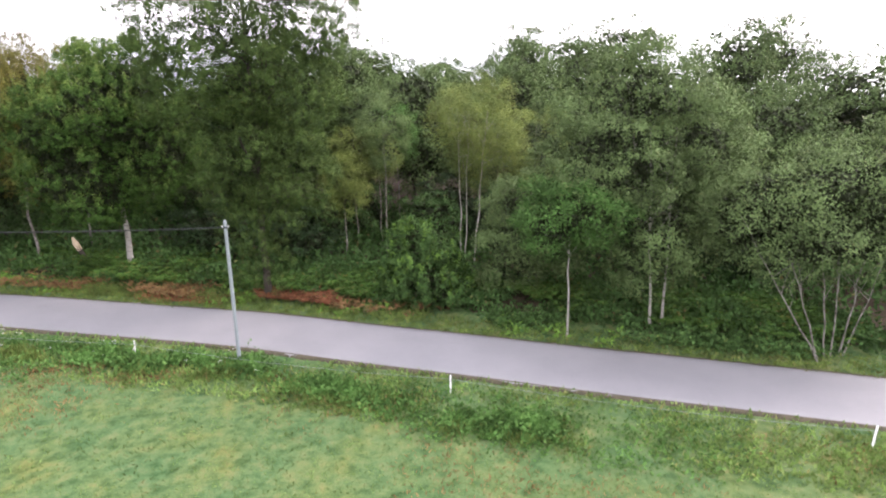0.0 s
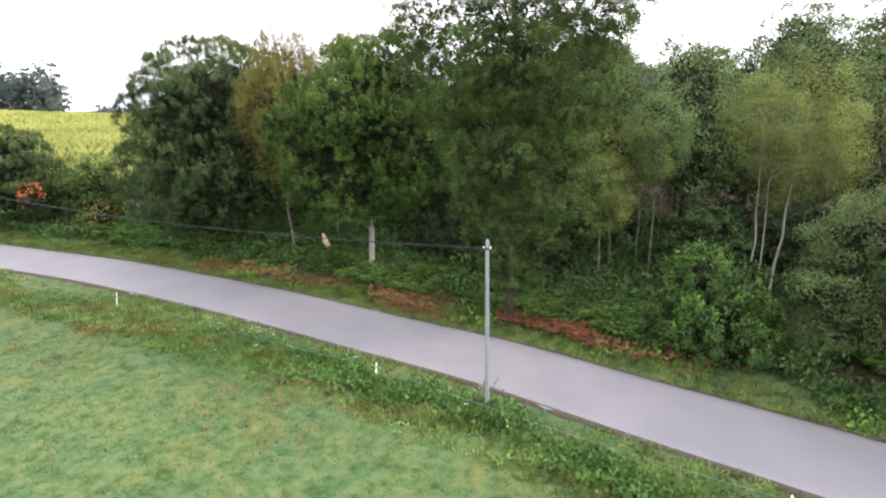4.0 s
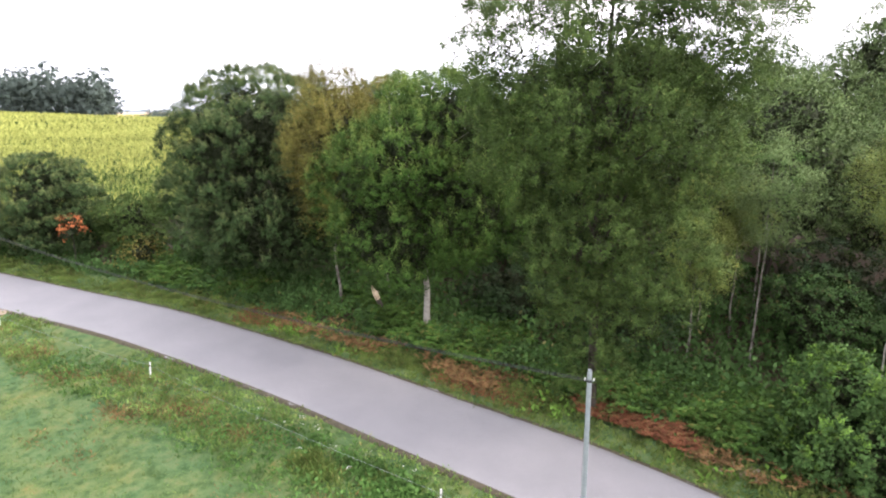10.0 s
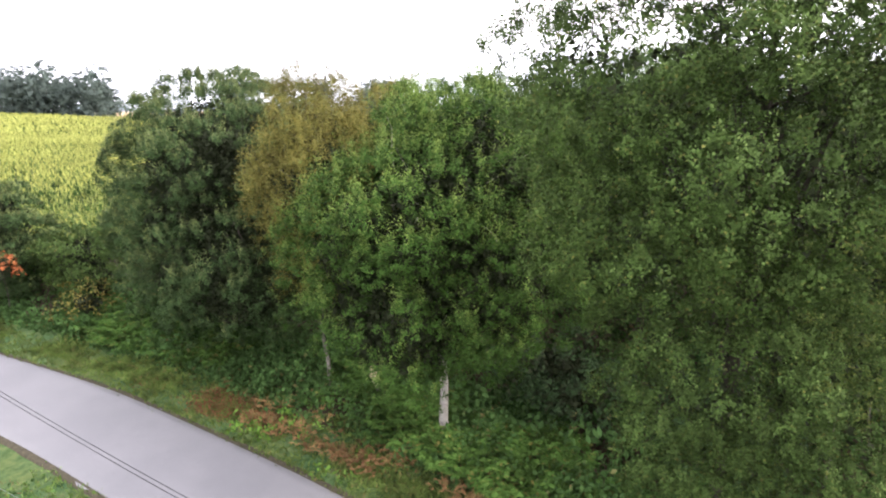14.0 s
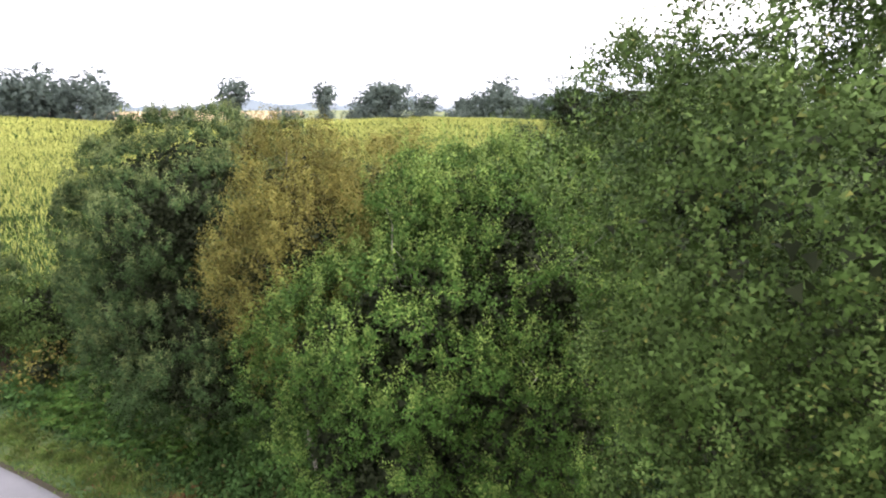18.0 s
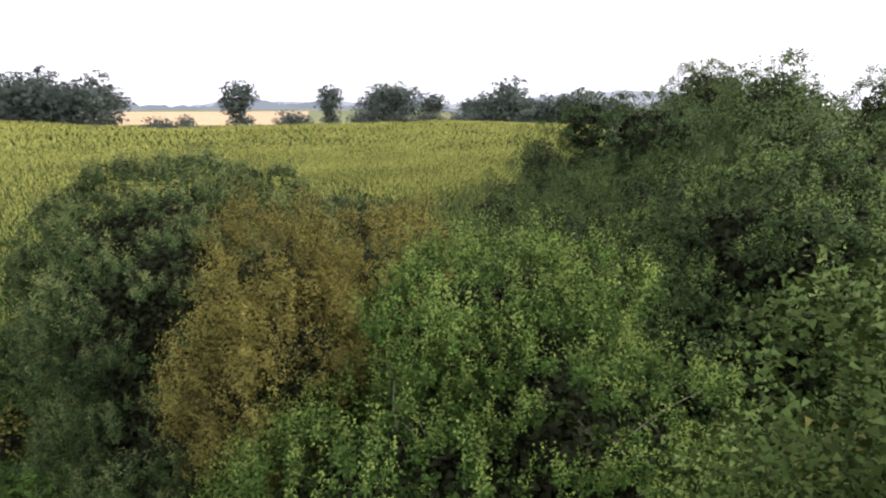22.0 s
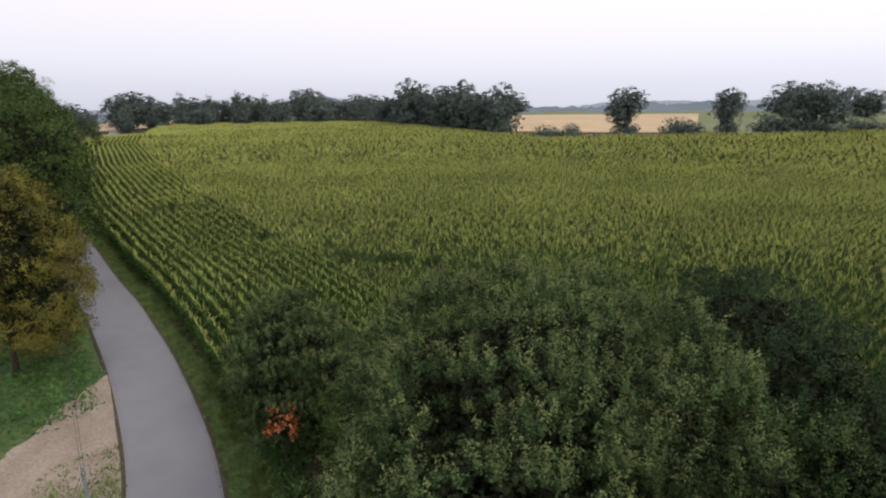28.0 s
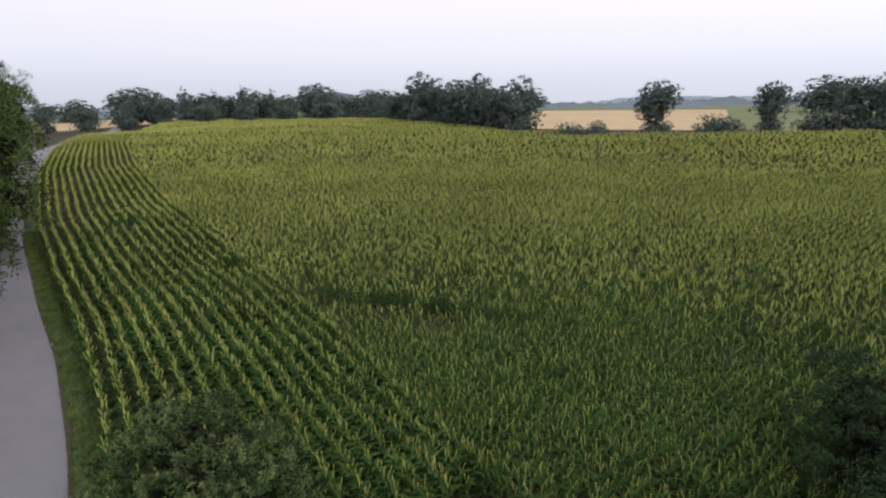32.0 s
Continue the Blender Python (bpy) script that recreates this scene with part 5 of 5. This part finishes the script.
def fern_patch(name, x, y, fronds, length, mat, label, r):
    """Bracken: arching fronds with small leaflets on both sides."""
    n = len(x)
    z = land(x, y)
    ph = r.uniform(0, 2 * math.pi, (n, fronds))
    ln = r.uniform(0.7, 1.3, (n, fronds)) * length
    out = np.stack([np.cos(ph), np.sin(ph), np.zeros_like(ph)], -1)
    side = np.stack([-np.sin(ph), np.cos(ph), np.zeros_like(ph)], -1)
    root = np.stack([x, y, z], -1)[:, None] + out * 0.05
    bases, ways, sizes = [], [], []
    for k in range(7):
        t = 0.25 + 0.11 * k
        c = root + out * (t * ln * 0.8)[..., None]
        c[..., 2] += ln * (1.3 * t - 0.85 * t * t) + 0.1
        for s in (-1, 1):
            bases.append(c)
            ways.append(side * s + out * 0.45 + [0, 0, -0.1] + r.normal(size=c.shape) * 0.12)
            sizes.append(ln * 0.42 * (1.05 - t))
    v, f = leaf_arrays(np.concatenate([b_.reshape(-1, 3) for b_ in bases]), np.concatenate([w_.reshape(-1, 3) for w_ in ways]), np.concatenate([q.ravel() for q in sizes]), 0.42, 0.05, r)
    return tagged(new(name, mesh_from(name, v, f, mat)), label, "fern", kind="stuff")


r = np.random.default_rng(17)
x, y, d = scatter(30000, -42, 20, -24, -4.2, r)
clumps("lawn_grass", x, y, 0.10, 3, 1.0, L_GRASS, "short dewy lawn grass with paler patches", "grass", r, 0.3, 0.9, 0.12)
x, y, d = scatter(12000, -48, 24, -6.2, -2.35, r)
k = patchy(x, y, 0.55, r, 0.55)
clumps("verge_weeds", x[k], y[k], 0.20, 4, 1.0, L_VERGE, "rough uncut weeds along the edge of the lane", "grass", r, 0.32, 0.9, 0.14)
x, y, d = scatter(2600, -46, 22, -6.8, -3.0, r)
k = patchy(x, y, 0.42, r, 0.35)
clumps("verge_bramble", x[k], y[k], 0.13, 12, 1.0, L_BUSH, "low green bramble and nettle tufts in the verge", "weeds", r, 0.55, 1.2, 0.22, 0.0, 0.2)
# lush brambles along the ditch south of the lane, and worn brown patches
DITCH_X, DITCH_Y = [-13.0, -9.3, -6.5, -3.0, -0.3, 1.5, 3.4, 6.0, 9.0], [26.0, 24.7, 23.3, 22.3, 20.1, 18.7, 17.4, 15.8, 14.2]
x = r.uniform(-13.0, 8.0, 2100)
y = np.interp(x, DITCH_X, DITCH_Y) + r.normal(size=2100) * 0.42
k = patchy(x, y, 1.3, r, 0.55)
clumps("ditch_bramble", x[k], y[k], 0.17, 12, 1.0, L_BUSH, "lush bramble and nettle strip in the verge ditch", "bramble", r, 0.6, 1.2, 0.2, 0.0, 0.32 + 0.18 * np.sin(x[k] * 2.1))
k = patchy(x + 5, y, 1.6, r, 0.3)
clumps("ditch_grass", x[k], y[k] - 0.25, 0.30, 10, 1.0, L_BANK, "long rank grass along the verge ditch", "grass", r, 0.16, 0.8, 0.22)
spot = r.integers(0, 9, 620)
x = np.array([-26.5, -23.0, -18.8, -9.7, -21.0, -29.5, -15.6, -6.8, 2.0])[spot] + r.normal(size=620) * 0.85
y = np.array([29.0, 29.5, 27.5, 23.6, 27.0, 30.6, 26.6, 22.4, 18.2])[spot] + r.normal(size=620) * 0.30
clumps("withered_grass", x, y, 0.17, 9, 1.0, L_RUST, "withered brown grass patches in the verge", "grass", r, 0.2, 1.1, 0.22)
x, y, d = scatter(2600, -46, 18, -9.5, -3.4, r)
k = patchy(x, y, 0.5, r, 0.3)
clumps("dry_grass", x[k], y[k], 0.16, 6, 1.0, L_RUST, "dry straw-brown grass tufts in the verge", "grass", r, 0.2, 0.9, 0.2)
x, y, d = scatter(11500, -110, 26, 2.3, 4.3, r)
clumps("verge_grass", x, y, 0.17, 4, 1.0, L_BANK, "rough green grass along the lane below the trees", "grass", r, 0.3, 0.8, 0.12)
x, y, d = scatter(13000, -52, 6, 3.2, 5.6, r)
k = patchy(x, y, 0.9, r, 0.6)
clumps("bank_grass", x[k], y[k], 0.22, 4, 1.0, L_BANK, "long green grass on the bank", "grass", r, 0.25, 0.8, 0.14)
x, y, d = scatter(9000, -48, 26, 4.8, 10.0, r)
k = patchy(x, y, 0.5, r, 0.85)
clumps("bramble_thicket", x[k], y[k], 0.22, 11, 1.0, L_BRAMBLE, "tangled dark bramble below the trees", "bramble", r, 0.6, 1.2, 0.3, 0.0, np.clip(0.6 + 0.6 * np.sin(x[k] * 0.9) * np.sin(y[k] * 0.8), 0.15, 1.2))
x, y, d = scatter(1500, -34, 24, 4.9, 9.0, r)
k = patchy(x, y, 0.35, r, 0.6)
fern_patch("green_bracken", x[k], y[k], 8, 1.05, L_FERN, "fresh green bracken fronds below the trees", r)
x, y, d = scatter(200, -20, 14, 2.7, 4.8, r)
k = patchy(x, y, 0.7, r, 0.25)
clumps("lime_weeds", x[k], y[k], 0.24, 14, 1.0, L_LIME, "bright lime-green weed tufts on the bank", "weeds", r, 0.5, 0.9, 0.2, 0.0, 0.3)
x, y, d = scatter(8500, -34, 40, 8.0, 26.0, r)
k = patchy(x, y, 0.4, r, 0.85)
x, y = x[k], y[k]
clumps("woodland_undergrowth", x, y, 0.36, 6, 1.0, L_BRAMBLE, "dark ferns and brambles on the wood's floor", "undergrowth", r, 0.5, 1.0, 0.4, 0.0, 1.3)
x = r.uniform(8.5, 24.0, 900)
y = np.interp(x, LINE_X, MID_LINE) + r.uniform(3.3, 5.0, 900) / np.interp(x, LINE_X, COS_LINE)
k = patchy(x, y, 0.8, r, 0.5)
clumps("roadside_weeds", x[k], y[k], 0.20, 9, 1.0, L_HAZEL, "bright green weeds below the young birch", "weeds", r, 0.5, 1.0, 0.2, 0.0, 0.45)
x, y, d = scatter(3600, -130, -52, -16.0, -3.2, r)
clumps("nettle_patch", x, y, 0.28, 8, 1.0, L_BUSH, "dark green nettles and weeds below the southern trees", "weeds", r, 0.5, 1.0, 0.35, 0.0, 0.5)
x, y, d = scatter(170, -2.8, 1.0, 3.9, 5.3, r)
fern_patch("dead_bracken", x, y, 7, 0.6, L_BRACKEN, "red-brown dead bracken on the bank", r)
x, y, d = scatter(60, 1.0, 8.0, 3.6, 4.8, r)
k = patchy(x, y, 0.9, r, 0.5)
fern_patch("dead_bracken", x[k], y[k], 6, 0.5, L_RUST, "withered tan bracken on the bank", r)
x, y, d = scatter(4200, -26, -2, 3.1, 4.9, r)
k = patchy(x, y, 0.8, r, 0.24)
clumps("dead_leaf_drift", x[k], y[k], 0.10, 8, 1.0, L_BRACKEN, "red-brown fallen leaves and dead fern on the bank", "dead leaves", r, 0.5, 1.8, 0.2, 0.02, 0.12)
x, y, d = scatter(700, -26, -3, 3.4, 5.4, r)
k = patchy(x, y, 0.6, r, 0.28)
fern_patch("rusty_bracken", x[k], y[k], 5, 0.5, L_RUST, "withered rusty bracken on the bank", r)
x, y, d = scatter(26, -16, -2, -4.6, -2.8, r)
clumps("white_flowers", x, y, 0.05, 5, 1.0, L_FLOWER, "small white umbel flowers in the verge", "flowers", r, 0.9, 1.2, 0.06, 0.32)

# ---- maize ----


def maize_plants(x, y, tall, leaves, segs, tassel, r, thick=1.0):
    """Maize: arching leaves round a stalk, with a tassel."""
    n = len(x)
    z = land(x, y)
    vs, fs, mi, at = [], [], [], 0
    root = np.stack([x, y, z], -1)
    # leaves: strips that rise and droop
    ph = r.uniform(0, 2 * math.pi, (n, 1)) + np.arange(leaves)[None] * 2.4 + r.normal(size=(n, leaves)) * 0.3
    h0 = tall[:, None] * (0.15 + 0.68 * (np.arange(leaves)[None] + r.random((n, leaves)) * 0.8) / leaves)
    ln = r.uniform(0.55, 0.85, (n, leaves)) * thick
    out = np.stack([np.cos(ph), np.sin(ph), np.zeros_like(ph)], -1)
    side = np.stack([-np.sin(ph), np.cos(ph), np.zeros_like(ph)], -1)
    prof = {1: [(0, 0, 0.052), (0.42, 0.48, 0.012)], 2: [(0, 0, 0.04), (0.24, 0.42, 0.065), (0.60, 0.42, 0.010)]}[segs]
    rows = []
    for a, b, w in prof:
        c = root[:, None] + out * (a * ln)[..., None]
        c[..., 2] += h0 + b * ln
        rows.append(c - side * w * thick)
        rows.append(c + side * w * thick)
    k = len(rows)
    v = np.stack(rows, 2).reshape(-1, 3)
    base = (np.arange(n * leaves) * k)[:, None]
    quads = [[0, 1, 3, 2]] if segs == 1 else [[0, 1, 3, 2], [2, 3, 5, 4]]
    f = np.concatenate([base + np.array([q]) for q in quads])
    vs.append(v)
    fs.append(f + at)
    mi.append(np.zeros(len(f)))
    at += len(v)
    # tassel and stalk: narrow crossed blades
    for q in range(tassel):
        a = r.uniform(0, math.pi, n)
        s = np.stack([np.cos(a), np.sin(a), np.zeros(n)], -1) * 0.014 * thick ** 1.8
        lo, hi = root.copy(), root.copy()
        lo[:, 2] += tall * 0.86
        hi[:, 2] += tall * r.uniform(1.02, 1.14, n)
        tip = hi + r.normal(size=(n, 3)) * [0.09, 0.09, 0] * (1 + 0.8 * min(q, 2))
        v = np.stack([lo - s * 0.3, lo + s * 0.3, tip + s, tip - s], 1).reshape(-1, 3)
        f = np.arange(n)[:, None] * 4 + [[0, 1, 2, 3]]
        vs.append(v)
        fs.append(f + at)
        mi.append(np.ones(len(f)))
        at += len(v)
    return np.concatenate(vs), np.concatenate(fs), np.concatenate(mi)


def field_mask(x, y):
    """Inside the maize field: north of the lane, west of the scrub, up to the hedgerow."""
    d = across(x, y)
    northern = np.interp(x, [-420, -240, -142, -110, -74, -44, 0], [60, 168, 157, 177, 219, 300, 340])
    west = x > -330 + 0.3 * (y - 60)
    return (d > 4.0) & (x < field_east(y)) & (y < northern) & west


GAPS = [(-76, 57.5, 1.6), (-58.5, 65.0, 1.3), (-60.5, 64.2, 1.2), (-56.0, 66.6, 1.1), (-63, 61.5, 1.0), (-96, 52, 1.8), (-108, 51, 1.5)]


def thin_out(x, y, r):
    keep = field_mask(x, y)
    for gx_, gy_, gr in GAPS:
        keep &= ~(((x - gx_) ** 2 + (y - gy_) ** 2 < gr ** 2) & (r.random(len(x)) < 0.8))
    return keep


def grid_points(rows_along_x, spacing, step, box, r, jit):
    x0, x1, y0, y1 = box
    if rows_along_x:
        xs = np.arange(x0, x1, step)
        ds = np.arange(4.15, 19.0, spacing)
        gx2, gd = np.meshgrid(xs, ds)
        gx2 = gx2 + r.normal(size=gx2.shape) * step * 0.35
        gd = gd + r.normal(size=gd.shape) * jit
        return gx2.ravel(), (np.interp(gx2, LINE_X, MID_LINE) + gd / np.interp(gx2, LINE_X, COS_LINE)).ravel()
    xs, ys = np.arange(x0, x1, spacing), np.arange(y0, y1, step)
    g1, g2 = np.meshgrid(xs, ys)
    return (g1 + r.normal(size=g1.shape) * jit).ravel(), (g2 + r.normal(size=g2.shape) * step * 0.35).ravel()


r = np.random.default_rng(23)
pieces = []
HEAD = 18.6


GAPS += [(-63.5 + 1.1 * k, 60.8 + 0.75 * k, 0.9 + 0.25 * math.sin(k * 1.9)) for k in range(13)]


def add_maize(x, y, leaves, segs, tassel, thick, low=2.0, high=2.5):
    k = thin_out(x, y, r)
    x, y = x[k], y[k]
    tall = r.uniform(low, high, len(x)) * (1 + 0.06 * np.sin(x * 0.21) * np.cos(y * 0.17))
    pieces.append(maize_plants(x, y, tall, leaves, segs, tassel, r, thick))


# headland rows beside the lane
x, y = grid_points(True, 1.02, 0.20, (-98, -40, 0, 0), r, 0.09)
add_maize(x, y, 8, 2, 2, 1.22)
x, y = grid_points(True, 1.02, 0.34, (-215, -98, 0, 0), r, 0.06)
add_maize(x, y, 5, 1, 3, 1.5)
# the body of the field, in three distances
x, y = grid_points(False, 0.80, 0.25, (-100, -10, 45, 112), r, 0.10)
d = across(x, y)
dist = np.hypot(x + 24, y - 42) + r.normal(size=len(x)) * 7
k = (d > HEAD) & (dist < 50)
add_maize(x[k], y[k], 8, 2, 2, 0.98)
x, y = grid_points(False, 0.8, 0.36, (-170, -10, 50, 190), r, 0.12)
d = across(x, y)
dist = np.hypot(x + 24, y - 42) + r.normal(size=len(x)) * 7
k = (d > HEAD) & (dist >= 50) & (dist < 112)
add_maize(x[k], y[k], 5, 1, 4, 1.3, 2.2, 2.42)
x, y = grid_points(False, 1.2, 0.9, (-330, 0, 40, 345), r, 0.4)
d = across(x, y)
dist = np.hypot(x + 24, y - 42) + r.normal(size=len(x)) * 7
k = (d > HEAD) & (dist >= 112)
add_maize(x[k], y[k], 3, 1, 5, 2.4, 2.3, 2.45)
vs, fs, mi, at = [], [], [], 0
for v, f, m_i in pieces:
    vs.append(v)
    fs.append(f + at)
    mi.append(m_i)
    at += len(v)
tagged(new("maize_crop", mesh_from("maize_crop", np.concatenate(vs), np.concatenate(fs), [L_CORN, L_TASSEL], False, np.concatenate(mi))),
       "dense green maize with yellowish tassels in long rows", "maize", kind="stuff")
